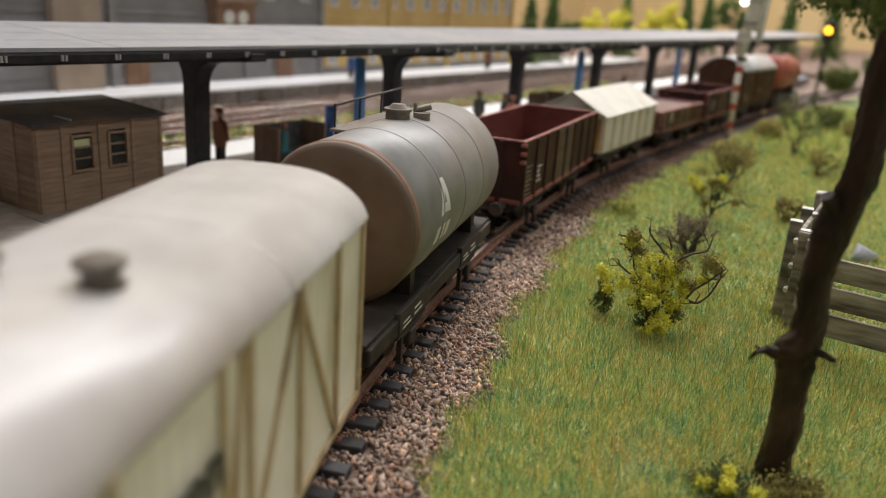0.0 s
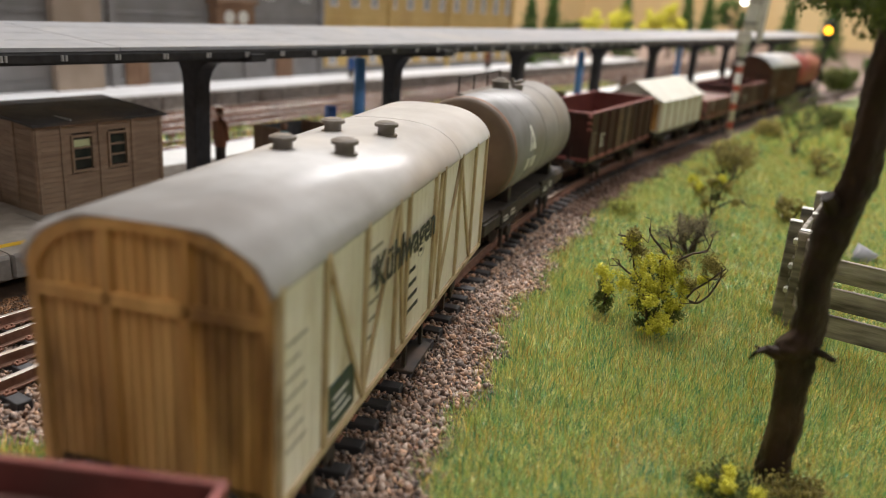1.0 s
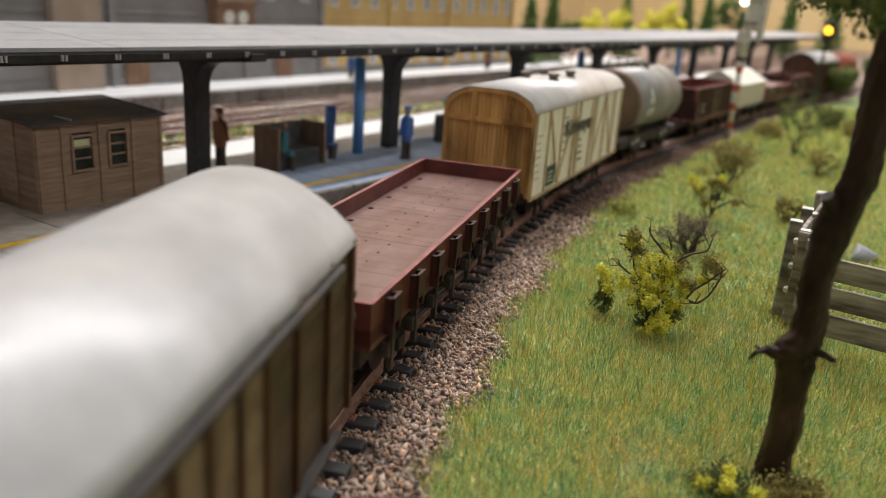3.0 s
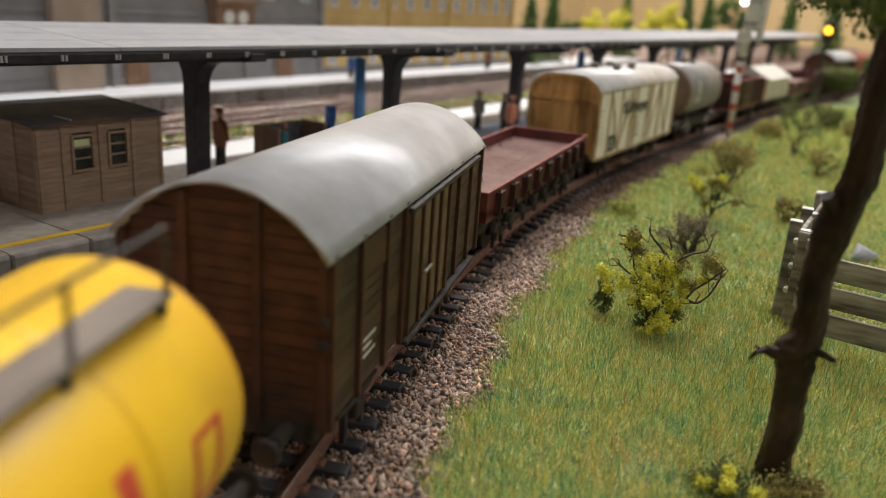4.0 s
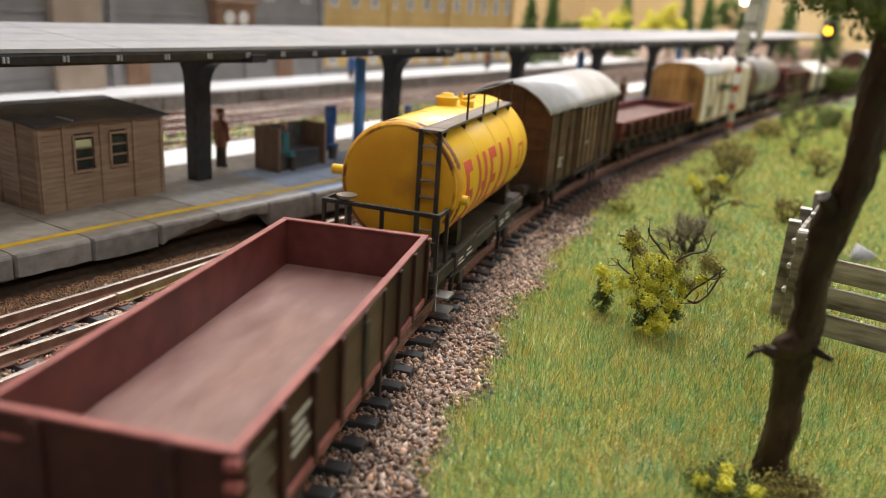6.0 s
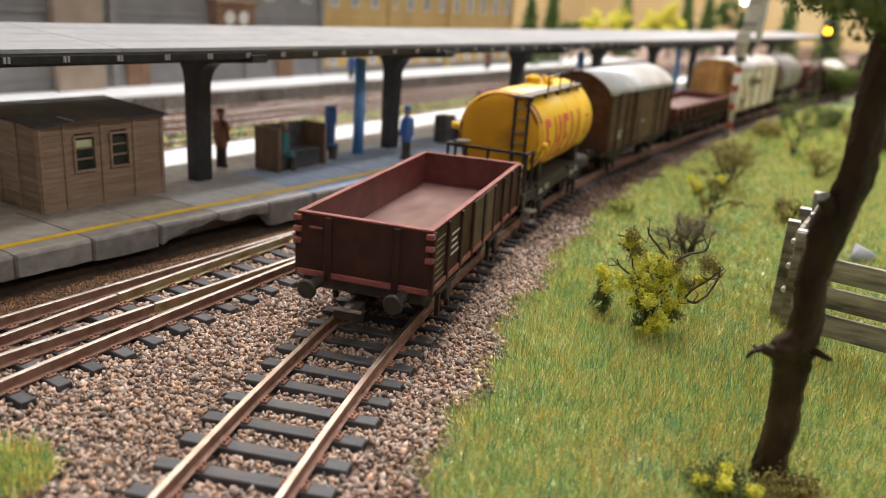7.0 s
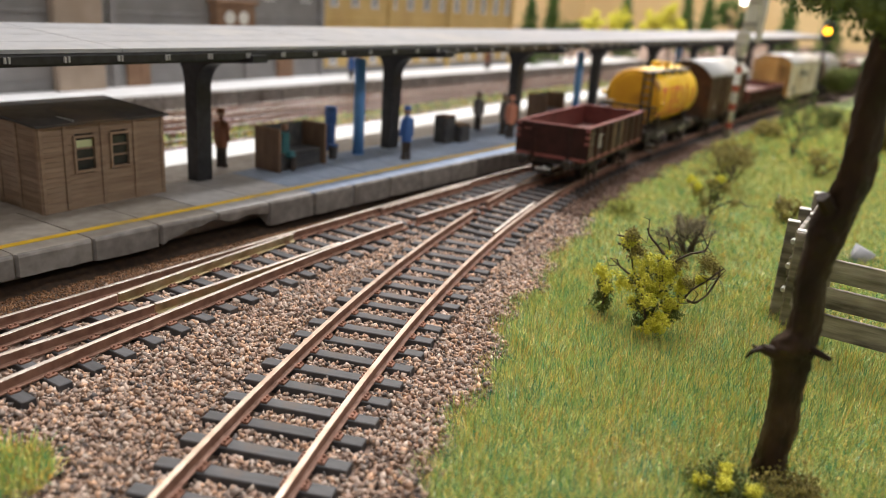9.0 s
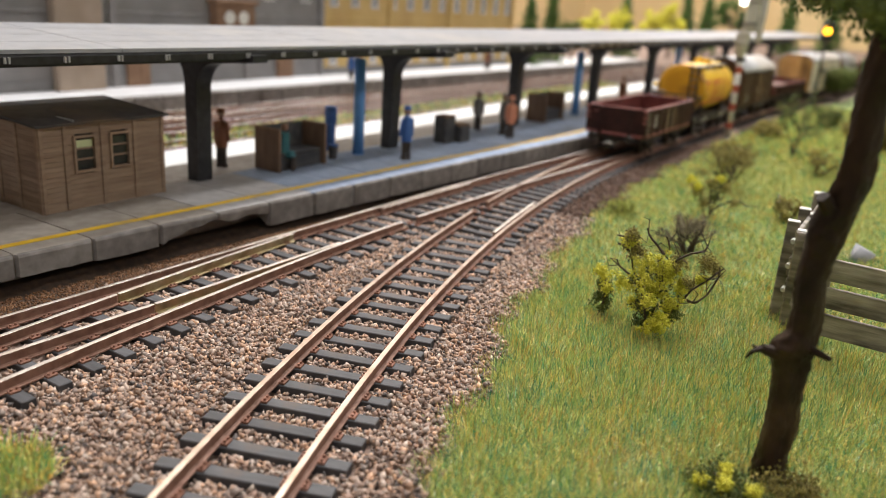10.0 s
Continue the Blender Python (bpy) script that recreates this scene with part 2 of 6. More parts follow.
M["backdrop_yellow"] = material("backdrop_yellow", (0.64, 0.47, 0.23), (0.70, 0.53, 0.29), 4, 0.9, stain=(0.66, 0.52, 0.27), stain_scale=2.2)
M["room_wall"] = material("room_wall", (0.20, 0.19, 0.18), (0.26, 0.25, 0.24), 5, 0.9)
M["ceiling"] = material("ceiling", (0.30, 0.29, 0.28), (0.36, 0.35, 0.34), 5, 0.9)
M["facade_yellow"] = material("facade_yellow", (0.50, 0.35, 0.13), (0.58, 0.42, 0.18), 60, 0.85, stain=(0.47, 0.32, 0.13), stain_scale=20)
M["facade_grey"] = material("facade_grey", (0.19, 0.182, 0.182), (0.25, 0.242, 0.242), 60, 0.85, stain=(0.22, 0.20, 0.19), stain_scale=20)
M["facade_beige"] = material("facade_beige", (0.30, 0.235, 0.18), (0.38, 0.30, 0.235), 60, 0.85, stain=(0.25, 0.19, 0.14), stain_scale=20)
M["facade_brown"] = material("facade_brown", (0.18, 0.10, 0.06), (0.25, 0.15, 0.09), 60, 0.8)
M["lit_pane"] = material("lit_pane", (0.62, 0.68, 0.40), (0.72, 0.76, 0.50), 60, 0.3)
M["pane"] = material("pane", (0.35, 0.38, 0.42), (0.5, 0.53, 0.57), 60, 0.15)
M["platform_light"] = material("platform_light", (0.60, 0.60, 0.61), (0.70, 0.70, 0.71), 80, 0.45)
M["cloth_brown"] = material("cloth_brown", (0.16, 0.055, 0.025), (0.22, 0.085, 0.04), 300, 0.7)


# ---- mesh helpers (millimetres) ----
def part(name, bm, mat, parent=None, label="", smooth=False):
    me = bpy.data.meshes.new(name)
    bmesh.ops.scale(bm, vec=(MM, MM, MM), verts=bm.verts)
    bmesh.ops.recalc_face_normals(bm, faces=bm.faces)
    bm.to_mesh(me)
    bm.free()
    me.materials.append(M[mat])
    if smooth:
        for f in me.polygons:
            f.use_smooth = True
    ob = new(name, me)
    if parent:
        ob.parent = parent
    if label:
        ob["label"] = label
    return ob


def shared(name, ob, m, parent=None):
    """Another piece on the same mesh."""
    o = new(name, ob.data)
    o.matrix_basis = m
    if parent:
        o.parent = parent
    return o


def thing(name, label, category, group="", kind="", at=(0, 0, 0), rz=0.0):
    ob = new(name)
    ob.empty_display_size = 0.005
    ob.matrix_basis = pose(at[0] * MM, at[1] * MM, at[2] * MM, 0, 0, rz)
    return tagged(ob, label, category, group, kind)


def box(bm, x0, x1, y0, y1, z0, z1, bevel=0.0, m=None):
    r = bmesh.ops.create_cube(bm, size=1.0)
    vs = r["verts"]
    t = Matrix.Translation(((x0 + x1) / 2, (y0 + y1) / 2, (z0 + z1) / 2)) @ Matrix.Diagonal((x1 - x0, y1 - y0, z1 - z0, 1))
    bmesh.ops.transform(bm, matrix=(m @ t) if m else t, verts=vs)
    if bevel:
        es = list({e for v in vs for e in v.link_edges})
        bmesh.ops.bevel(bm, geom=es, offset=bevel, segments=1, affect="EDGES", clamp_overlap=True)
    return bm


def boxes(*rows):
    bm = bmesh.new()
    for r in rows:
        box(bm, *r)
    return bm


def rod(bm, p0, p1, r0, r1=None, seg=10, caps=True):
    p0, p1 = Vector(p0), Vector(p1)
    d = p1 - p0
    m = Matrix.Translation((p0 + p1) / 2) @ d.to_track_quat("Z", "Y").to_matrix().to_4x4()
    bmesh.ops.create_cone(bm, cap_ends=caps, segments=seg, radius1=r0, radius2=r0 if r1 is None else r1, depth=d.length, matrix=m)
    return bm


def prism(bm, profile, y0, y1, holes=False):
    """A closed x-z outline drawn out along y."""
    a = [bm.verts.new((x, y0, z)) for x, z in profile]
    b = [bm.verts.new((x, y1, z)) for x, z in profile]
    n = len(profile)
    for i in range(n):
        bm.faces.new((a[i], a[(i + 1) % n], b[(i + 1) % n], b[i]))
    bm.faces.new(a[::-1])
    bm.faces.new(b)
    return bm


def lathe(bm, rings, seg=40, axis_z=0.0):
    """Rings of (y, radius) about an axis along y at height axis_z; closed at both ends."""
    loops = []
    for y, r in rings:
        loops.append([bm.verts.new((r * math.cos(2 * math.pi * i / seg), y, axis_z + r * math.sin(2 * math.pi * i / seg))) for i in range(seg)])
    for a, b in zip(loops, loops[1:]):
        for i in range(seg):
            bm.faces.new((a[i], a[(i + 1) % seg], b[(i + 1) % seg], b[i]))
    bm.faces.new(loops[0])
    bm.faces.new(loops[-1][::-1])
    return bm


def sweep(bm, points, profile):
    """A profile of (side, up) drawn along points of (x, y, z); side is to the right of the way."""
    rows = []
    for i, p in enumerate(points):
        a, b = Vector(points[max(i - 1, 0)]), Vector(points[min(i + 1, len(points) - 1)])
        d = b - a
        d.z = 0
        d.normalize()
        side = Vector((d.y, -d.x, 0))
        rows.append([bm.verts.new(Vector(p) + side * u + Vector((0, 0, w))) for u, w in profile])
    n = len(profile)
    for a, b in zip(rows, rows[1:]):
        for i in range(n):
            bm.faces.new((a[i], a[(i + 1) % n], b[(i + 1) % n], b[i]))
    bm.faces.new(rows[0][::-1])
    bm.faces.new(rows[-1])
    return bm


def cloud_mesh(name, verts, faces, mat, parent=None, label="", category="", kind="stuff"):
    """One mesh of many small pieces from arrays; faces all have the same number of corners."""
    me = bpy.data.meshes.new(name)
    verts = np.asarray(verts, dtype=np.float32) * MM
    faces = np.asarray(faces, dtype=np.int32)
    n, k = faces.shape
    me.vertices.add(len(verts))
    me.vertices.foreach_set("co", verts.ravel())
    me.loops.add(n * k)
    me.loops.foreach_set("vertex_index", faces.ravel())
    me.polygons.add(n)
    me.polygons.foreach_set("loop_start", np.arange(0, n * k, k, dtype=np.int32))
    me.update(calc_edges=True)
    me.validate()
    me.materials.append(M[mat])
    ob = new(name, me)
    if parent:
        ob.parent = parent
    return tagged(ob, label, category, "", kind)


# ---- the tracks' plan: y runs along the straight main line, x to its right ----
def siding(s):
    """Centre and heading of the siding on which the train runs: a curve that eases into the straight at s = 0."""
    if s >= 0:
        e = max(s - 100, 0.0)
        return e * e / (2 * R_FAR), s, e / R_FAR
    if s < -640:
        x, y, a = siding(-640)
        return x + math.sin(a) * (s + 640), y + math.cos(a) * (s + 640), a
    a = s / R_CURVE
    return R_CURVE * (1 - math.cos(a)), R_CURVE * math.sin(a), a


def ease(t):
    t = min(max(t, 0.0), 1.0)
    return t * t * (3 - 2 * t)


def main_x(y):
    return -11.5 * (1 - ease((y + 190) / 330.0)) if y < 140 else 0.0


def branch_x(y):
    return main_x(y) + (9.6 * (max(-205 - y, 0) / 130.0) ** 1.4)


def siding_x(y):
    if y >= 0:
        return max(y - 100, 0.0) ** 2 / (2 * R_FAR)
    return R_CURVE - math.sqrt(max(R_CURVE ** 2 - y * y, 1.0)) if y > -590 else 240 + (-590 - y) * 0.8


def platform_edge(y):
    """x of the platform's edge stones."""
    return -22.3 - 0.0672 * max(4 - y, 0)


# ---- the room ----
def room():
    # (x0, x1, y0, y1, z0, z1) in millimetres
    for name, b, mat, label in (
        ("wall_west", (-1340, -1300, -1500, 3040, -700, 1300), "backdrop_yellow", "plain warm yellow painted room wall behind the layout"),
        ("wall_north", (-1300, 1800, 3000, 3040, -700, 1300), "backdrop_yellow", "plain warm yellow painted end wall of the room"),
        ("wall_east", (1800, 1840, -1500, 3040, -700, 1300), "room_wall", "plain off-white painted room wall"),
        ("wall_south", (-1300, 1800, -1540, -1500, -700, 1300), "room_wall", "plain off-white painted room wall"),
    ):
        tagged(part(name, boxes(b), mat), label, "wall", "", "structure")
    tagged(part("ceiling", boxes((-1340, 1840, -1540, 3040, 1300, 1340)), "ceiling"), "plain white painted room ceiling", "ceiling", "", "structure")


def ground_height(x, y):
    edge, sx = platform_edge(y), siding_x(y)
    if edge - 2 < x < main_x(y) - 14:
        t = (x - edge) / max(main_x(y) - 14 - edge, 1.0)
        return -6.2 + 2.2 * ease(t)
    if x > sx + 27:
        k = min((x - sx - 27) / 12.0, 1.0)
        return -3.4 + 1.4 * k + 0.5 * math.sin(x * 0.05) * math.sin(y * 0.037) * k
    return -4.35


def ground():
    xs = [-1300, -700, -400, -300] + [-250 + 10 * i for i in range(20)] + [-50 + 2.5 * i for i in range(105)] + [230 + 20 * i for i in range(10)] + [500, 800, 1200, 1800]
    ys = [-1500, -1000, -700] + [-500 + 8 * i for i in range(90)] + [240 + 40 * i for i in range(20)] + [1200, 1700, 2300, 3000]
    bm = bmesh.new()
    grid = [[bm.verts.new((x, y, ground_height(x, y))) for x in xs] for y in ys]
    for r0, r1 in zip(grid, grid[1:]):
        for i in range(len(xs) - 1):
            bm.faces.new((r0[i], r0[i + 1], r1[i + 1], r1[i]))
    for f in bm.faces:
        c = f.calc_center_median()
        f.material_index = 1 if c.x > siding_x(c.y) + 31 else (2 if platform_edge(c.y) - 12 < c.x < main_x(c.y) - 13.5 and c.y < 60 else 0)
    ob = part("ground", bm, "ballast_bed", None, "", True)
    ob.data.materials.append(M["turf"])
    ob.data.materials.append(M["shaded_trench_dirt"])
    tagged(ob, "brown ballast bed beside green turf on the layout", "ground", "", "structure")


# ---- tracks ----
RAIL_SIDE = [(-1.1, -2.5), (1.1, -2.5), (1.1, -2.2), (0.3, -2.0), (0.3, -0.7), (0.55, -0.55), (0.55, -0.06), (-0.55, -0.06), (-0.55, -0.55), (-0.3, -0.7), (-0.3, -2.0), (-1.1, -2.2)]
RAIL_HEAD = [(-0.55, -0.06), (0.55, -0.06), (0.47, 0.0), (-0.47, 0.0)]


def rail(track, pts, side="rail_side", head="rail_head"):
    r = part("rail", sweep(bmesh.new(), pts, RAIL_SIDE), side, track, "rust-brown rail with a worn bright running surface")
    part("rail_head", sweep(bmesh.new(), pts, RAIL_HEAD), head, r, "bright worn rail head")


def line(fx, y0, y1, off, step=6.0):
    """Points of a rail that lies off millimetres to the right of a line x = fx(y)."""
    out, n = [], max(2, int((y1 - y0) / step))
    for i in range(n + 1):
        y = y0 + (y1 - y0) * i / n
        g = (fx(y + 1) - fx(y - 1)) / 2
        k = 1 / math.hypot(1, g)
        out.append((fx(y) + off * k, y - off * g * k, 0.0))
    return out


def tracks():
    g = 8.65
    a = thing("siding_track", "curved model track, black sleepers and rusty rails in ballast", "railway track", "tracks", "structure")
    pts = lambda off, s0, s1: [(siding(s)[0] + off * math.cos(siding(s)[2]), siding(s)[1] - off * math.sin(siding(s)[2]), 0.0) for s in np.arange(s0, s1 + 0.1, 6.0)]
    rail(a, pts(-g, -900, -168), "rail_side", "rail_head_worn")
    rail(a, pts(-g, -152, 120), "rail_side", "rail_head_worn")
    rail(a, pts(g, -900, 120), "rail_side", "rail_head_worn")
    b = thing("main_track", "straight model track with a turnout, black sleepers and rusty rails", "railway track", "tracks", "structure")
    rail(b, line(main_x, -700, 130, -g))
    rail(b, line(main_x, -700, -298, g))
    rail(b, line(main_x, -297.5, -231, g), "rail_brass")
    rail(b, line(main_x, -190, 130, g))
    rail(b, line(branch_x, -700, -299, -g))
    rail(b, line(branch_x, -298.4, -234, -g), "rail_brass")
    rail(b, line(branch_x, -700, -205, g) + line(main_x, -199, -196, g)[:1])
    far = thing("through_track", "straight distant model track with rusty rails", "railway track", "tracks", "structure")
    for off in (-g, g):
        rail(far, [(siding_x(130 + 40 * i) + off, 130 + 40 * i, 0.0) for i in range(60)])
    # guard rails at the crossing
    rail(a, pts(g - 1.9, -190, -140))
    rail(b, line(main_x, -190, -130, -g + 1.9))
    for k, x in enumerate((-142, -172, -205, -228)):
        t = thing("distant_track", "distant model track with shining rails between the platforms", "railway track", "tracks", "structure")
        for off in (-g, g):
            rail(t, [(x + off, -700 + 60 * i, -0.5) for i in range(52)])
        bm = bmesh.new()
        for i in range(200):
            box(bm, x - 15, x + 15, -500 + 7.67 * i - 1.8, -500 + 7.67 * i + 1.8, -4.8, -3.0)
        part("sleepers", bm, "sleeper", t)["kind"] = "stuff"
    # sleepers one by one
    proto = part("sleeper", boxes((-15, 15, -1.45, 1.45, -4.8, -2.5, 0.16)), "sleeper", a)
    cb = bmesh.new()
    for sx in (-g, g):
        for side in (-1, 1):
            box(cb, sx + side * 1.6 - 0.7, sx + side * 1.6 + 0.7, -1.1, 1.1, -2.55, -2.05, 0.12)
            for q in (-0.55, 0.55):
                rod(cb, (sx + side * 1.7, q, -2.15), (sx + side * 1.7, q, -1.6), 0.28, seg=6)
    chairs = part("rail_chair", cb, "chair", proto)
    first = True
    for i in range(-75, 0):
        s = 7.67 * i
        x, y, h = siding(s)
        m = pose(x * MM, y * MM, 0, 0, 0, -math.degrees(h) + random.uniform(-0.8, 0.8))
        if y > -190:
            # long turnout sleepers under both tracks
            x0, x1 = main_x(y) - 15, siding_x(y) + 15
            wide = part("sleeper", boxes((x0, x1, y - 1.45, y + 1.45, -4.8, -2.51, 0.16)), "sleeper", b)
            shared("rail_chair", chairs, pose(x * MM, y * MM, 0, 0, 0, -math.degrees(h)), wide)
            shared("rail_chair", chairs, pose(main_x(y) * MM, y * MM, 0), wide)
            continue
        if first:
            proto.matrix_basis = m
            first = False
            continue
        o = shared("sleeper", proto, m, a)
        shared("rail_chair", chairs, Matrix.Identity(4), o)
    for i in range(-75, -24):
        y = 7.67 * i
        bx = branch_x(y)
        w = part("sleeper", boxes((main_x(y) - 15, bx + 15, y - 1.45, y + 1.45, -4.8, -2.5, 0.16)), "sleeper", b)
        shared("rail_chair", chairs, pose(main_x(y) * MM, y * MM, 0), w)
        if bx - main_x(y) > 2:
            shared("rail_chair", chairs, pose(bx * MM, y * MM, 0), w)
    bm = bmesh.new()
    for i in range(0, 240):
        y = 7.67 * i
        box(bm, main_x(y) - 15 + siding_x(y), 15 + siding_x(y), y - 1.45, y + 1.45, -4.8, -2.5)
    part("sleepers", bm, "sleeper", far)["kind"] = "stuff"


def chip():
    """A rough block with eight corners."""
    v = np.array([(x, y, z) for x in (-1, 1) for y in (-1, 1) for z in (-1, 1)], float)
    f = np.array([(0, 1, 3), (0, 3, 2), (4, 6, 7), (4, 7, 5), (0, 4, 5), (0, 5, 1), (2, 3, 7), (2, 7, 6), (0, 2, 6), (0, 6, 4), (1, 5, 7), (1, 7, 3)])
    return v, f


def octa():
    v = np.array([(1, 0, 0), (-1, 0, 0), (0, 1, 0), (0, -1, 0), (0, 0, 1), (0, 0, -1)], float)
    f = np.array([(0, 2, 4), (2, 1, 4), (1, 3, 4), (3, 0, 4), (2, 0, 5), (1, 2, 5), (3, 1, 5), (0, 3, 5)])
    return v, f


def scatter(name, base, centres, sizes, mat, label, category, rng, flat=(0.65, 1.0), jitter=0.28, parent=None):
    v, f = base
    n = len(centres)
    q = rng.normal(size=(n, 4))
    q /= np.linalg.norm(q, axis=1)[:, None]
    w, x, y, z = q.T
    rot = np.stack([1 - 2 * (y * y + z * z), 2 * (x * y - w * z), 2 * (x * z + w * y), 2 * (x * y + w * z), 1 - 2 * (x * x + z * z), 2 * (y * z - w * x),
                    2 * (x * z - w * y), 2 * (y * z + w * x), 1 - 2 * (x * x + y * y)], axis=1).reshape(n, 3, 3)
    shape = v[None] * (1 + rng.uniform(-jitter, jitter, (n, len(v), 1))) * rng.uniform(flat[0], flat[1], (n, 1, 3))
    pts = np.einsum("nij,nkj->nki", rot, shape) * np.asarray(sizes)[:, None, None] + np.asarray(centres)[:, None, :]
    faces = (f[None] + (np.arange(n) * len(v))[:, None, None]).reshape(-1, f.shape[1])
    return cloud_mesh(name, pts.reshape(-1, 3), faces, mat, parent, label, category)


def grass_line(y):
    return siding_x(y) + 30 + 2.5 * math.sin(y * 0.11) + 1.6 * math.sin(y * 0.31 + 1) + 0.9 * math.sin(y * 0.83 + 2)


def ballast():
    rng = np.random.default_rng(4)

    def spots(y0, y1, per):
        out = []
        n = int((y1 - y0) * 160 * per)
        ys, us, zs, ks = rng.uniform(y0, y1, n), rng.uniform(0, 160, n), rng.uniform(0, 1, n), rng.uniform(0, 1, n)
        for y, u, z, k in zip(ys, us, zs, ks):
            x = -60 + u
            if x < main_x(y) - 15 or x > grass_line(y) + (k - 0.5) * 5:
                continue
            under = False
            if y < 0:
                s = R_CURVE * math.asin(max(-0.9, y / R_CURVE))
                lat = math.hypot(x - R_CURVE, y) - R_CURVE
                sx = R_CURVE * math.atan2(-y, R_CURVE - x)
                if abs(lat) < 16.0 and abs(((sx / 7.67 + 0.5) % 1) - 0.5) * 7.67 < 1.95 and y < -188:
                    under = True
                if abs(abs(lat) - 8.65) < 1.3:
                    under = True
            lo, hi = main_x(y) - 16.0, (branch_x(y) if y < -188 else siding_x(y)) + 16.0
            if lo < x < hi and abs(((y / 7.67 + 0.5) % 1) - 0.5) * 7.67 < 1.95:
                under = True
            if (abs(abs(x - main_x(y)) - 8.65) < 1.3) or (y < -205 and abs(abs(x - branch_x(y)) - 8.65) < 1.3):
                under = True
            if under:
                continue
            out.append((x, y, ground_height(x, y) + 0.1 + z * (1.15 if (lo - 1 < x < hi + 1 or abs(math.hypot(x - R_CURVE, y) - R_CURVE) < 16.5) else 1.3)))
        return np.array(out)

    p = spots(-425, -185, 3.7)
    scatter("ballast_stones", chip(), p, rng.uniform(0.6, 1.0, len(p)) ** 2 * 0.60, "gravel", "loose brown and grey granite ballast chips", "gravel", rng, (0.35, 1.0), 0.5)
    p = spots(-138, 90, 1.2)
    scatter("ballast_stones", octa(), p, rng.uniform(0.5, 0.95, len(p)), "brown_gravel", "loose dark brown ballast chips", "gravel", rng)
    p = spots(-185, -138, 1.3)
    scatter("ballast_stones", octa(), p, rng.uniform(0.5, 0.95, len(p)), "gravel", "loose brown and grey granite ballast chips", "gravel", rng)
    # rusty dirt in the trench by the platform
    n = 20000
    ys = rng.uniform(-420, 60, n)
    xs = np.array([platform_edge(y) + 0.5 for y in ys]) + rng.uniform(0, 1, n) * np.array([main_x(y) - 13 - platform_edge(y) for y in ys])
    zs = np.array([ground_height(x, y) for x, y in zip(xs, ys)]) + 0.2
    scatter("trench_stones", octa(), np.stack([xs, ys, zs], 1), rng.uniform(0.25, 0.55, n), "dark_gravel", "rust-coloured dirt and chips along the platform", "gravel", rng)
    # far ballast between the platforms
    n = 14000
    xs, ys = rng.uniform(-240, -118, n), rng.uniform(-300, 500, n)
    scatter("distant_ballast_stones", octa(), np.stack([xs, ys, np.full(n, -4.0)], 1), rng.uniform(0.7, 1.3, n), "gravel", "pale brown ballast between the platforms", "gravel", rng)


def blades(name, xs, ys, zs, length, width, rng, label, mat="grass", lean=0.62):
    n = len(xs)
    a = rng.uniform(0, 2 * math.pi, n)
    b = rng.uniform(0, 2 * math.pi, n)
    l = rng.uniform(*length, n)
    le = np.where(rng.uniform(0, 1, n) < 0.42, rng.uniform(0.7, 1.5, n), np.abs(rng.normal(0, lean, n)))
    base = np.stack([xs, ys, zs], 1)
    side = np.stack([np.cos(a), np.sin(a), np.zeros(n)], 1) * (width / 2)
    tip = base + np.stack([np.cos(b) * np.sin(le), np.sin(b) * np.sin(le), np.cos(le)], 1) * l[:, None]
    v = np.stack([base - side, base + side, tip + side * 0.55, tip - side * 0.55], 1).reshape(-1, 3)
    return cloud_mesh(name, v, np.arange(4 * n).reshape(-1, 4), mat, None, label, "grass")


def meadow():
    rng = np.random.default_rng(9)

    def field(y0, y1, x1, per, length, width, name):
        n = int((y1 - y0) * 190 * per)
        ys, us = rng.uniform(y0, y1, n), rng.uniform(0, 190, n)
        edge = np.array([grass_line(y) for y in np.linspace(y0, y1, 400)])
        e = np.interp(ys, np.linspace(y0, y1, 400), edge)
        xs = e - 3 + us
        # tufty edge and thin spots
        thin = np.array([noise.noise((x * 0.06, y * 0.06, 3.0)) for x, y in zip(xs, ys)])
        keep = (xs < x1) & (rng.uniform(0, 1, n) < np.clip(us / 6.0 + 0.05, 0, 1) * np.clip(0.95 + thin * 0.7, 0.35, 1))
        xs, ys = xs[keep], ys[keep]
        zs = np.array([ground_height(x, y) - 0.2 for x, y in zip(xs, ys)])
        blades(name, xs, ys, zs, length, width, rng, "short yellow-green and teal model grass fibres on the turf")

    field(-400, -190, 200, 9.5, (1.2, 3.8), 0.13, "meadow_grass")
    field(-190, 60, 230, 4.6, (1.0, 2.8), 0.22, "meadow_grass")
    field(60, 420, 200, 1.0, (2.2, 4.6), 0.7, "distant_meadow_grass")
    # a tuft between the tracks
    n = 1500
    r, a = np.sqrt(rng.uniform(0, 1, n)) * 8, rng.uniform(0, 6.283, n)
    xs, ys = 31 + r * np.cos(a), -353 + r * np.sin(a)
    blades("grass_tuft", xs, ys, np.full(n, -3.0), (2.0, 4.5), 0.25, rng, "small green grass tuft between the tracks")
    n = 7000
    xs, ys = rng.normal(-166, 7, n), rng.uniform(-230, 420, n)
    blades("grass_strip", xs, ys, np.full(n, -3.2), (2, 4), 1.0, rng, "green grass strip between distant tracks")


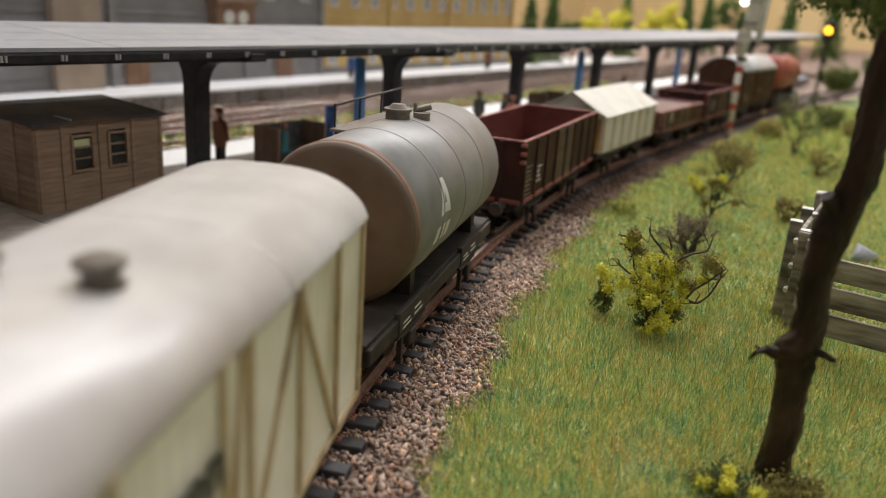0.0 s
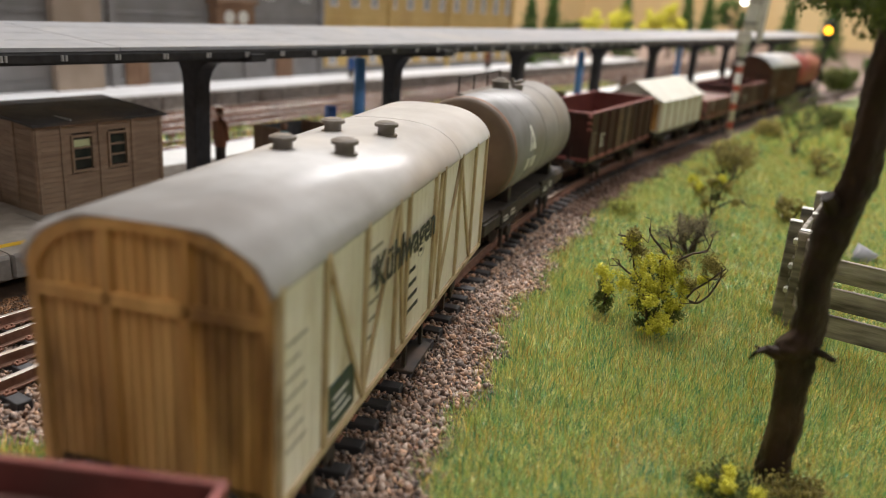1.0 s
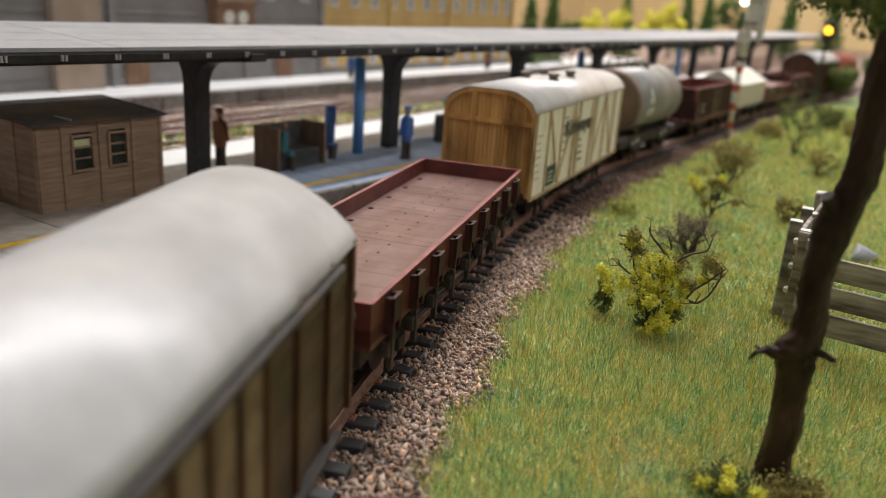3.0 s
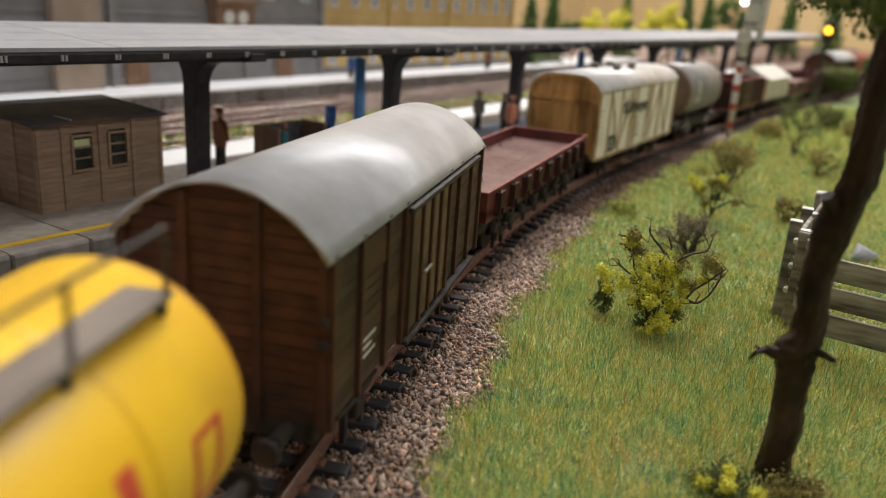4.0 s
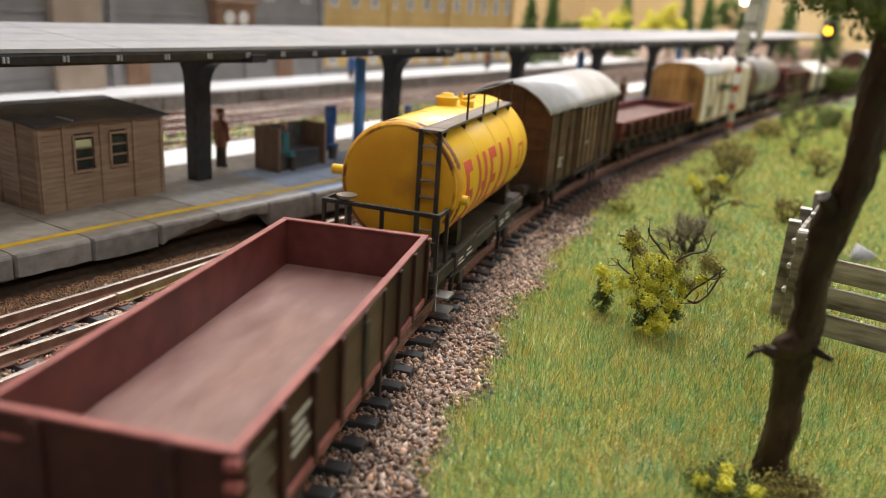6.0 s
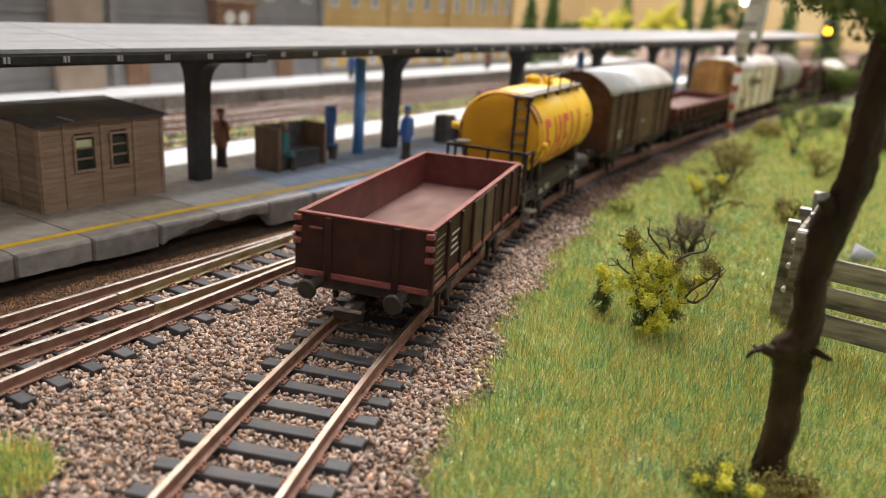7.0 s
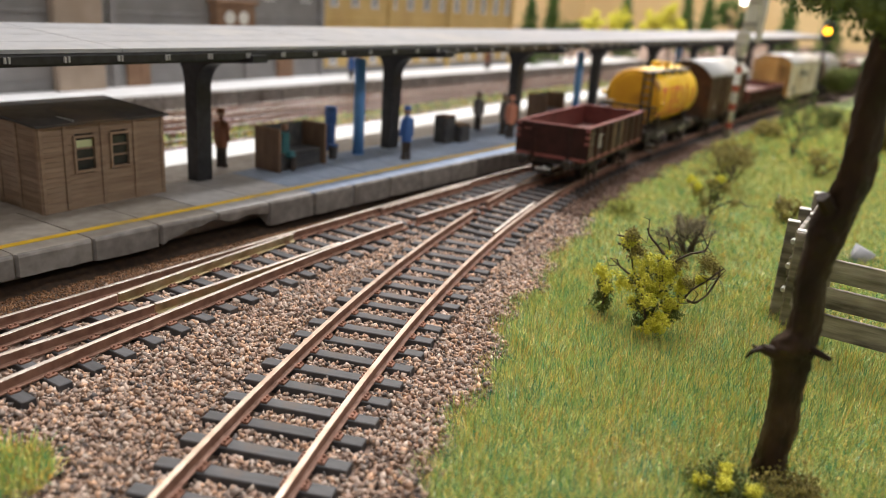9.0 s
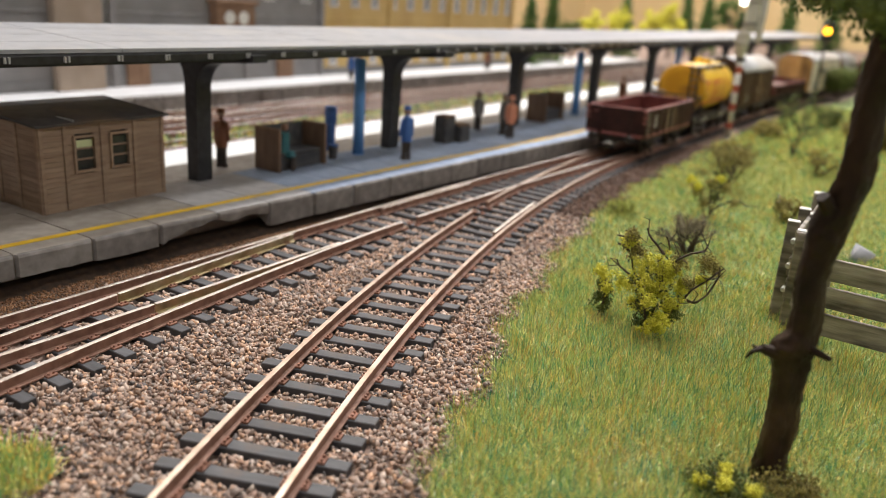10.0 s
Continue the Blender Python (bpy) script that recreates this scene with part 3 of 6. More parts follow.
# ---- the station ----
def platform():
    z = 4.6
    p = thing("island_platform", "grey concrete island platform with a yellow safety line", "platform", "", "structure")
    step = 20.4
    proto_y = [-470 + step * i for i in range(62)]
    broken = {10: (-1.2, 0.4, 1.6, 2.5, 2.9), 11: (2.4, 1.2, 2.2, 1.0, -2.8)}     # undersides knocked away
    for n, y in enumerate(proto_y):
        k = bmesh.new()
        t = random.uniform(-0.25, 0.25)
        top = z + random.uniform(-0.06, 0.06)
        rows = []
        for j, f in enumerate((0.012, 0.035, 0.18, 0.34, 0.5, 0.66, 0.82, 0.965, 0.988)):
            yy, e = y + step * f, platform_edge(y + step * f) + random.uniform(-0.15, 0.15) + t * 0.4
            worn = 0.9 if j in (0, 8) else 0.0
            low = (-1.6 if y < -262 else -3.2) + t + random.uniform(-0.15, 0.15)
            if n in broken:
                low = broken[n][min(j // 2, 4)] + random.uniform(-0.3, 0.3)
            prof = [(-78, top), (e - 1.1 - worn, top), (e - 0.35 - worn, top - 0.25), (e - worn, top - 0.9), (e - worn, low), (e - 9, max(low, 0.95)), (-78, 1.0)]
            rows.append([k.verts.new((px, yy, pz)) for px, pz in prof])
        for r0, r1 in zip(rows, rows[1:]):
            for i in range(len(prof)):
                k.faces.new((r0[i], r0[(i + 1) % 7], r1[(i + 1) % 7], r1[i]))
        k.faces.new(rows[0][::-1])
        k.faces.new(rows[-1])
        # front faces take the darker kerb tone: shade under the canopy, put into colour
        for f in k.faces:
            f.material_index = 1 if f.calc_center_median().x > platform_edge(y + step / 2) - 0.9 - 0.04 * step else 0
        # the bluish light on the farther slabs is painted in as two cooler concretes
        slab = part("slab", k, "concrete" if y < -255 else ("half_lit_concrete" if y < -215 else "blue_lit_concrete"), p)
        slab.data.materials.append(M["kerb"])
    pts = [(platform_edge(y) - 9.0 - 0.013 * min(max(y + 230, -70), 90), y, z + 0.07) for y in np.arange(-470, 790, 12.0)]
    part("safety_line", sweep(bmesh.new(), pts, [(-1.3, 0), (1.3, 0), (1.3, 0.08), (-1.3, 0.08)]), "yellow_line", p, "worn yellow painted line")
    bm = boxes((-101.1, -78.2, -470, 790, -5, z - 0.02))
    part("paving", bm, "concrete", p)
    part("far_edge", boxes((-125, -101.2, -470, 790, -5, z + 0.1, 0.3)), "white_strip", p, "white far edge strip")
    part("core", boxes((-78.1, -50, -470, 790, -5, 0.9)), "concrete", p)
    q = thing("far_platform", "pale concrete side platform before the station building", "platform", "", "structure")
    for i in range(60):
        y = -420 + 20.4 * i
        part("edge_stone", boxes((-263, -256, y + 0.4, y + 20.0, -5, 5.5, 0.4)), "kerb", q)
    part("paving", boxes((-330, -263.1, -420, 804, -5, 5.4)), "platform_light", q)


def roof_eave(y):
    return -44 - 7.0 * (max(8 - y, 0) / 290.0) ** 1.5


def canopy_rise(y):
    return 0.0035 * max(y + 250, 0.0)


def canopy():
    c = thing("platform_canopy", "long grey sheet roof on black steel posts over the platform", "canopy")
    back, zf, zb = -60.0, 53.0, 55.9
    cuts = [-480, -365, -268] + [-268 + 96 * i for i in range(1, 15)]
    for i, (y0, y1) in enumerate(zip(cuts, cuts[1:])):
        for j in range(4):
            bm = bmesh.new()
            for q0, q1 in ((y0 + 0.15, y1 - 0.15),):
                n = 4
                rows = []
                for k in range(n + 1):
                    y = q0 + (q1 - q0) * k / n
                    f0, f1 = j / 4, (j + 1) / 4 - 0.006
                    e = roof_eave(y)
                    rows.append([bm.verts.new((e + back * f, y, zf + (zb - zf) * f + dz + canopy_rise(y))) for f, dz in ((f0, 0), (f1, 0), (f1, -1.0), (f0, -1.0))])
                for r0, r1 in zip(rows, rows[1:]):
                    for m in range(4):
                        bm.faces.new((r0[m], r0[(m + 1) % 4], r1[(m + 1) % 4], r1[m]))
                bm.faces.new(rows[0][::-1])
                bm.faces.new(rows[-1])
            part("roof_sheet", bm, "roof_sheet", c)
    pts = [(roof_eave(y) - 0.8, y, canopy_rise(y)) for y in np.arange(-480, 1090, 20.0)]
    part("gutter_beam", sweep(bmesh.new(), pts, [(-0.6, 49.3), (0.9, 49.3), (1.1, 51.2), (0.6, 51.9), (-0.6, 51.9)]), "black_steel", c, "black eave beam")
    part("lower_beam", sweep(bmesh.new(), [(x - 3.0, y, h) for x, y, h in pts], [(-0.9, 48.4), (0.9, 48.4), (0.9, 51.4), (-0.9, 51.4)]), "black_steel", c)
    part("rear_beam", sweep(bmesh.new(), [(x - 56, y, h) for x, y, h in pts], [(-0.9, 52.0), (0.9, 52.0), (0.9, 54.5), (-0.9, 54.5)]), "black_steel", c)
    clip = None
    for i in range(60):
        y = -330 + 15.2 * i
        m = pose((roof_eave(y) + 0.45) * MM, y * MM, (50.5 + canopy_rise(y)) * MM)
        if clip is None:
            clip = part("gutter_clip", boxes((-0.3, 0.4, -0.75, -0.3, -0.8, 0.7), (-0.3, 0.4, 0.3, 0.75, -0.8, 0.7)), "grey_clip", c, "small grey gutter clip")
            clip.matrix_basis = m
        else:
            shared("gutter_clip", clip, m, c)
    # posts with curved arms
    first = None
    for x, y in ((-80, -330), (-77, -220), (-72, -113), (-70, 6), (-72, 132), (-73, 258), (-73, 384), (-73, 510), (-73, 636), (-73, 762)):
        if first is None:
            bm = bmesh.new()
            prof = []
            for k in range(9):
                a = math.radians(90 * k / 8)
                prof.append((3.0 + 9.0 * (1 - math.cos(a)), 37.0 + 9.5 * math.sin(a)))
            outline = [(2.6, 4.6)] + prof + [(30, 48.2), (30, 50.6), (-31, 54.0), (-31, 52.0)] + [(-x, z + 2.0) for x, z in prof[::-1]] + [(-2.6, 4.6)]
            prism(bm, outline, -3.2, 3.2)
            first = part("post", bm, "black_steel", c, "black steel post with curved arms")
            first.matrix_basis = pose(x * MM, y * MM, 0)
        else:
            shared("post", first, pose(x * MM, y * MM, 0), c)


def shed():
    x0, x1, y0, y1, z0, z1 = -101.0, -70.5, -282.5, -240.5, 4.6, 30.0
    s = thing("platform_shed", "brown wooden platform hut with two small windows and flat dark roof", "shed")
    part("core", boxes((x0 + 0.6, x1 - 0.9, y0 + 0.6, y1 - 0.6, z0, z1 - 0.2)), "dark", s)
    wins = ((-271.4, -265.4), (-259.4, -253.7))
    wz = (16.2, 25.8)
    n = 17
    for i in range(n):
        a, b = z0 + (z1 - z0) * i / n, z0 + (z1 - z0) * (i + 0.93) / n
        spans = [(y0, y1)]
        if b > wz[0] and a < wz[1]:
            spans = [(y0, wins[0][0]), (wins[0][1], wins[1][0]), (wins[1][1], y1)]
        for p, q in spans:
            part("board", boxes((x1 - 0.85, x1 + random.uniform(-0.04, 0.04), p, q, a, b)), "shed_wood", s)
        part("board", boxes((x0, x1 - 0.9, y0, y0 + 0.5, a, b)), "shed_wood", s)
        part("board", boxes((x0, x1 - 0.9, y1 - 0.5, y1, a, b)), "shed_wood", s)
    for y in (y0 - 0.1, -275.2, -263.2, -251.8, y1 - 1.1):
        part("batten", boxes((x1, x1 + 0.5, y, y + 1.2, z0, z1, 0.1)), "shed_wood", s)
    for x in (x0 + 9, x0 + 19, x1 - 1.2):
        part("batten", boxes((x, x + 1.2, y0 - 0.5, y0, z0, z1, 0.1)), "shed_wood", s)
    for k, (a, b) in enumerate(wins):
        w = part("window_frame", boxes((x1 - 0.2, x1 + 0.7, a - 0.7, a, wz[0] - 0.7, wz[1] + 0.7), (x1 - 0.2, x1 + 0.7, b, b + 0.7, wz[0] - 0.7, wz[1] + 0.7),
                                    (x1 - 0.2, x1 + 0.7, a, b, wz[1], wz[1] + 0.7), (x1 - 0.2, x1 + 0.8, a, b, wz[0] - 0.7, wz[0])), "shed_wood", s)
        for j in (1, 2):
            z = wz[0] + (wz[1] - wz[0]) * j / 3
            part("glazing_bar", boxes((x1 - 0.2, x1 + 0.3, a, b, z - 0.25, z + 0.25)), "shed_wood", w)
        for j in range(3):
            za, zb = wz[0] + 3.0 * j + 0.26, wz[0] + 3.0 * j + 2.74
            # the light seen in the left window's top pane is painted as a pale colour
            part("pane", boxes((x1 - 0.7, x1 - 0.5, a, b, za, zb)), "lit_pane" if (k == 0 and j == 2) else "dark_glass", w)
    bm = bmesh.new()
    prism(bm, [(x0 - 1.5, z1 + 1.9), (x1 + 1.6, z1 - 0.1), (x1 + 1.6, z1 + 0.7), (x0 - 1.5, z1 + 2.7)], y0 - 1.5, y1 + 1.5)
    r = part("roof", bm, "shed_roof", s, "dark felt roof")
    part("roof_seam", boxes((x1 - 9, x1 + 0.5, y0 + 10.5, y0 + 11.0, z1 + 0.6, z1 + 1.25)), "grey_clip", r)


M["dark_glass"] = material("dark_glass", (0.02, 0.025, 0.022), (0.05, 0.06, 0.05), 200, 0.12)


# ---- the train; each wagon's own space: x right, y ahead, z up from the rail top, origin at its middle ----
def wheelset(w, y, r=5.2):
    bm = bmesh.new()
    rod(bm, (-11, 0, 0), (11, 0, 0), 0.9, seg=10)
    axle = part("wheelset", bm, "wheel", w)
    axle.matrix_basis = pose(0, y * MM, r * MM)
    for sx in (-8.6, 8.6):
        b = bmesh.new()
        rod(b, (sx - 1.1, 0, 0), (sx + 1.1, 0, 0), r, seg=24)
        rod(b, (sx - math.copysign(1.6, sx), 0, 0), (sx - math.copysign(1.0, sx), 0, 0), r + 0.7, seg=24)
        part("wheel", b, "wheel", axle)
    return axle


def running_gear(w, length, wheelbase, width=27.0, floor=12.0, buffers=True):
    """Underframe, axle guards, buffers and couplings; returns the wheelsets."""
    h, half = length / 2, width / 2
    bm = bmesh.new()
    for sx in (-1, 1):
        box(bm, sx * half - 0.8, sx * half + 0.8, -h, h, floor - 3.4, floor, 0.2)
    box(bm, -half, half, -h, -h + 1.8, floor - 3.6, floor, 0.2)
    box(bm, -half, half, h - 1.8, h, floor - 3.6, floor, 0.2)
    box(bm, -4, 4, -h + 2, h - 2, floor - 3, floor - 0.6)
    part("underframe", bm, "underframe", w)
    sets = []
    for y in (-wheelbase / 2, wheelbase / 2):
        sets.append(wheelset(w, y))
        for sx in (-1, 1):
            g = bmesh.new()
            prism(g, [(-0.5, 0), (0.5, 0), (0.5, 9), (-0.5, 9)], -4.5, -3.2)
            prism(g, [(-0.5, 0), (0.5, 0), (0.5, 9), (-0.5, 9)], 3.2, 4.5)
            box(g, -0.5, 0.5, -3.2, 3.2, 5.5, 9)
            box(g, -0.9, 1.6, -1.9, 1.9, 3.2, 6.6, 0.35)
            box(g, -0.2, 1.2, -9.0, 9.0, 7.0, 7.7, 0.1)
            box(g, -0.2, 1.2, -6.5, 6.5, 6.4, 7.0, 0.1)
            if sx < 0:
                bmesh.ops.scale(g, vec=(-1, 1, 1), verts=g.verts)
            bmesh.ops.translate(g, vec=(sx * (half - 0.4), y, floor - 11.6), verts=g.verts)
            part("axle_guard", g, "underframe", w)
    for sy in (-1, 1):
        for sx in (-10, 10):
            b = bmesh.new()
            rod(b, (sx, sy * h, floor - 1.8), (sx, sy * (h + 4.5), floor - 1.8), 1.3, seg=12)
            rod(b, (sx, sy * (h + 4.5), floor - 1.8), (sx, sy * (h + 6.6), floor - 1.8), 0.9, seg=10)
            rod(b, (sx, sy * (h + 6.4), floor - 1.8), (sx, sy * (h + 7.2), floor - 1.8), 2.3, 2.0, seg=18)
            part("buffer", b, "underframe", w, "dark steel buffer")
        c = bmesh.new()
        box(c, -1.2, 1.2, sy * (h + 3.4) - 3.6, sy * (h + 3.4) + 3.6, 4.6, 6.4, 0.2)
        box(c, -3.4, 3.4, sy * (h + 6.4) - 0.5, sy * (h + 6.4) + 0.5, 4.4, 6.8, 0.2)
        part("coupling", c, "underframe", w)
        part("coupling_loop", boxes((-3.2, 3.2, *sorted((sy * (h + 7.0), sy * (h + 7.5))), 6.6, 7.3, 0.1), (-0.8, 0.8, *sorted((sy * (h + 5.0), sy * (h + 7.6))), 7.0, 7.8, 0.2)), "steel", w, "bright metal coupling loop")
    return sets


def arch(half, eave, rise, n=16, corner=0.55):
    """Outline of a rounded wagon roof from right eave to left eave."""
    out = []
    for i in range(n + 1):
        a = math.pi * i / n
        cx = math.cos(a)
        u = abs(cx) ** corner
        out.append((half * math.copysign(u, cx), eave + rise * (1 - u ** 3.0) ** (1 / 1.6)))
    return out


def roof_shell(bm, outer, y0, y1, thick=0.7):
    inner = [(x * (1 - thick / 17.0), z - thick) for x, z in outer]
    return prism(bm, outer + inner[::-1], y0, y1)


def lettering(text, size, mat, parent, m, name="lettering", stretch=1.0):
    cu = bpy.data.curves.new(name, "FONT")
    cu.body, cu.size, cu.extrude = text, size * MM, 0.00004
    cu.align_x, cu.offset = "CENTER", 0.00016
    ob = new(name, cu)
    dg = bpy.context.evaluated_depsgraph_get()
    me = bpy.data.meshes.new_from_object(ob.evaluated_get(dg))
    bpy.data.objects.remove(ob)
    me.materials.clear()
    me.materials.append(M[mat])
    o = new(name, me)
    o.parent = parent
    o.matrix_basis = m @ Matrix.Diagonal((stretch, 1, 1, 1))
    return o


SIDE = Matrix(((0, 0, 1, 0), (1, 0, 0, 0), (0, 1, 0, 0), (0, 0, 0, 1)))   # lays text on a right-hand side wall, reading ahead


def text_bars(w, x, y0, z0, rows, mat="black_mark", name="small_print"):
    """Unreadable small print as plain bars: rows of (y offset, z offset, length, height)."""
    bm = bmesh.new()
    for dy, dz, l, h in rows:
        box(bm, x, x + 0.06, y0 + dy, y0 + dy + l, z0 + dz, z0 + dz + h)
    part(name, bm, mat, w)


def diagonal(bm, x, y0, z0, y1, z1, width=1.0, depth=0.6):
    d = Vector((0, y1 - y0, z1 - z0))
    ang = math.atan2(z1 - z0, y1 - y0)
    m = Matrix.Translation((x, (y0 + y1) / 2, (z0 + z1) / 2)) @ Matrix.Rotation(ang, 4, "X")
    box(bm, 0, depth, -d.length / 2, d.length / 2, -width / 2, width / 2, 0, m)


def reefer():
    """Cream refrigerator van."""
    w = thing("refrigerator_wagon", "cream refrigerator wagon with ochre plank ends and weathered grey roof", "goods wagon", "wagons of the train")
    L, H, Z0, Z1 = 120.5, 16.0, 10.5, 39.0
    h = L / 2
    sets = running_gear(w, L, 78.0)
    out = arch(H + 0.6, Z1 - 0.6, 7.2, 40)
    part("body", prism(bmesh.new(), [(H - 0.5, Z0), (H - 0.5, Z1)] + [(x * (H - 0.6) / (H + 0.6), z - 0.7) for x, z in out[1:-1]] + [(-H + 0.5, Z1), (-H + 0.5, Z0)], -h + 0.5, h - 0.5), "cream", w)
    for sx in (-1, 1):
        # side boards, upright
        n = 44
        for i in range(n):
            y0, y1 = -h + L * i / n, -h + L * (i + 0.95) / n
            part("plank", boxes(tuple(sorted((sx * (H - 0.45), sx * H))) + (y0, y1, Z0, Z1)), "cream", w)
        x = H if sx > 0 else -H - 0.6
        for y in (-h + 0.1, -h + 14, -h + 29.5, -h + 45, -9, 9, h - 45, h - 29.5, h - 14, h - 1.2):
            part("side_rib", boxes((x, x + 0.6, y, y + 1.1, Z0, Z1)), "cream_rib", w)
        for a, b, up in ((-h + 15, -h + 29.5, False), (-h + 30.5, -h + 45, True), (-h + 46, -9, False), (h - 45, h - 29.5, True), (h - 29.5, h - 14, False), (10, h - 46, True)):
            bm = bmesh.new()
            diagonal(bm, x, a, Z0 + 1 if up else Z1 - 1, b, Z1 - 1 if up else Z0 + 1, 1.0, 0.5)
            part("side_brace", bm, "cream_rib", w)
        part("sill", boxes(tuple(sorted((sx * (H - 0.5), sx * (H + 0.5)))) + (-h, h, Z0 - 1.2, Z0, 0.1)), "cream_rib", w)
        part("step", boxes(tuple(sorted((sx * 14.0, sx * 18.0))) + (-7, 7, 3.6, 4.2), tuple(sorted((sx * 15.5, sx * 16.2))) + (-6, -5, 4, Z0), tuple(sorted((sx * 15.5, sx * 16.2))) + (5, 6, 4, Z0)), "underframe", w)
    for sy in (-1, 1):
        ys = sorted((sy * (h - 0.45), sy * h))
        n = 22
        top = lambda x: Z1 - 1.4 + 7.2 * (1 - (abs(x) / H) ** 3.0) ** (1 / 1.6)
        part("end_backing", boxes((-H + 0.3, H - 0.3, *sorted((sy * (h - 0.5), sy * (h - 0.38))), Z0, Z1 - 1.5)), "dark_board", w)
        for i in range(n):
            x0, x1 = -H + 2 * H * i / n, -H + 2 * H * (i + 0.86) / n
            zt = min(top(min(abs(x0), H - 0.05)), top(min(abs(x1), H - 0.05)))
            part("end_plank", boxes((x0, x1, ys[0], ys[1], Z0, zt)), "ochre_wood", w)
        f = bmesh.new()
        e = sorted((sy * h, sy * (h + 0.8)))
        for x in (-H, -5.9, 4.6, H - 1.2):
            part("end_frame", boxes((x, x + 1.2, e[0], e[1], Z0, top(x + 0.6) - 0.3)), "ochre_wood", w)
        box(f, -H + 1.2, H - 1.2, e[0], e[1] - 0.1 if sy > 0 else e[1], Z1 - 5.2, Z1 - 3.6)
        part("end_rail", f, "ochre_wood", w)
        part("end_arch", roof_shell(bmesh.new(), [(x * 0.985, z - 0.6) for x, z in out], *sorted((sy * h, sy * (h + 0.9))), 1.5), "ochre_wood", w)
    r = part("roof", roof_shell(bmesh.new(), out, -h - 1.0, h + 1.0), "reefer_roof", w, "weathered pale grey rounded roof", True)
    for y in (28,):
        part("roof_seam", roof_shell(bmesh.new(), [(x * 1.002, z + 0.05) for x, z in out], y - 0.3, y + 0.3, 0.4), "reefer_roof", r)
    for x, ys2 in ((-4.2, (-16, 6)), (5.8, (-13.5, 8.5))):
        for y in ys2:
            b = bmesh.new()
            zt = Z1 + 5.9
            rod(b, (x, y, zt - 0.5), (x, y, zt + 0.6), 2.2, seg=20)
            rod(b, (x, y, zt + 0.5), (x, y, zt + 2.1), 1.65, seg=20)
            rod(b, (x, y, zt + 2.1), (x, y, zt + 2.7), 2.3, seg=20)
            rod(b, (x, y, zt + 2.7), (x, y, zt + 3.0), 2.0, 1.6, seg=20)
            part("roof_vent", b, "vent", r, "round brown roof ventilator")
    lettering("Kühlwagen", 8.2, "black_mark", w, pose((H + 0.62) * MM, -9.0 * MM, 27.0 * MM) @ SIDE, "wagon_lettering", 1.0)
    text_bars(w, H + 0.02, -h + 31, 19, [(1, i * 2.9, 4 + (i * 37 % 3), 0.55) for i in range(6)], "rib_print")
    text_bars(w, H + 0.02, -h + 2.4, 16, [(0.5, i * 2.4, 6 - (i * 31 % 3), 0.35) for i in range(7)], "rib_print")
    text_bars(w, H + 0.02, -7, 15, [(1, i * 2.6, 7 - (i * 17 % 4), 0.8) for i in range(4)])
    part("chalk_board", boxes((H, H + 0.3, -h + 16, -h + 26, 11.5, 18.5)), "dark_green", w, "dark green notice board")
    text_bars(w, H + 0.3, -h + 17.5, 13, [(0, 0, 7, 0.4), (0, 1.5, 5, 0.4), (0, 3.0, 6, 0.4)], "white_mark")
    return w, sets, L


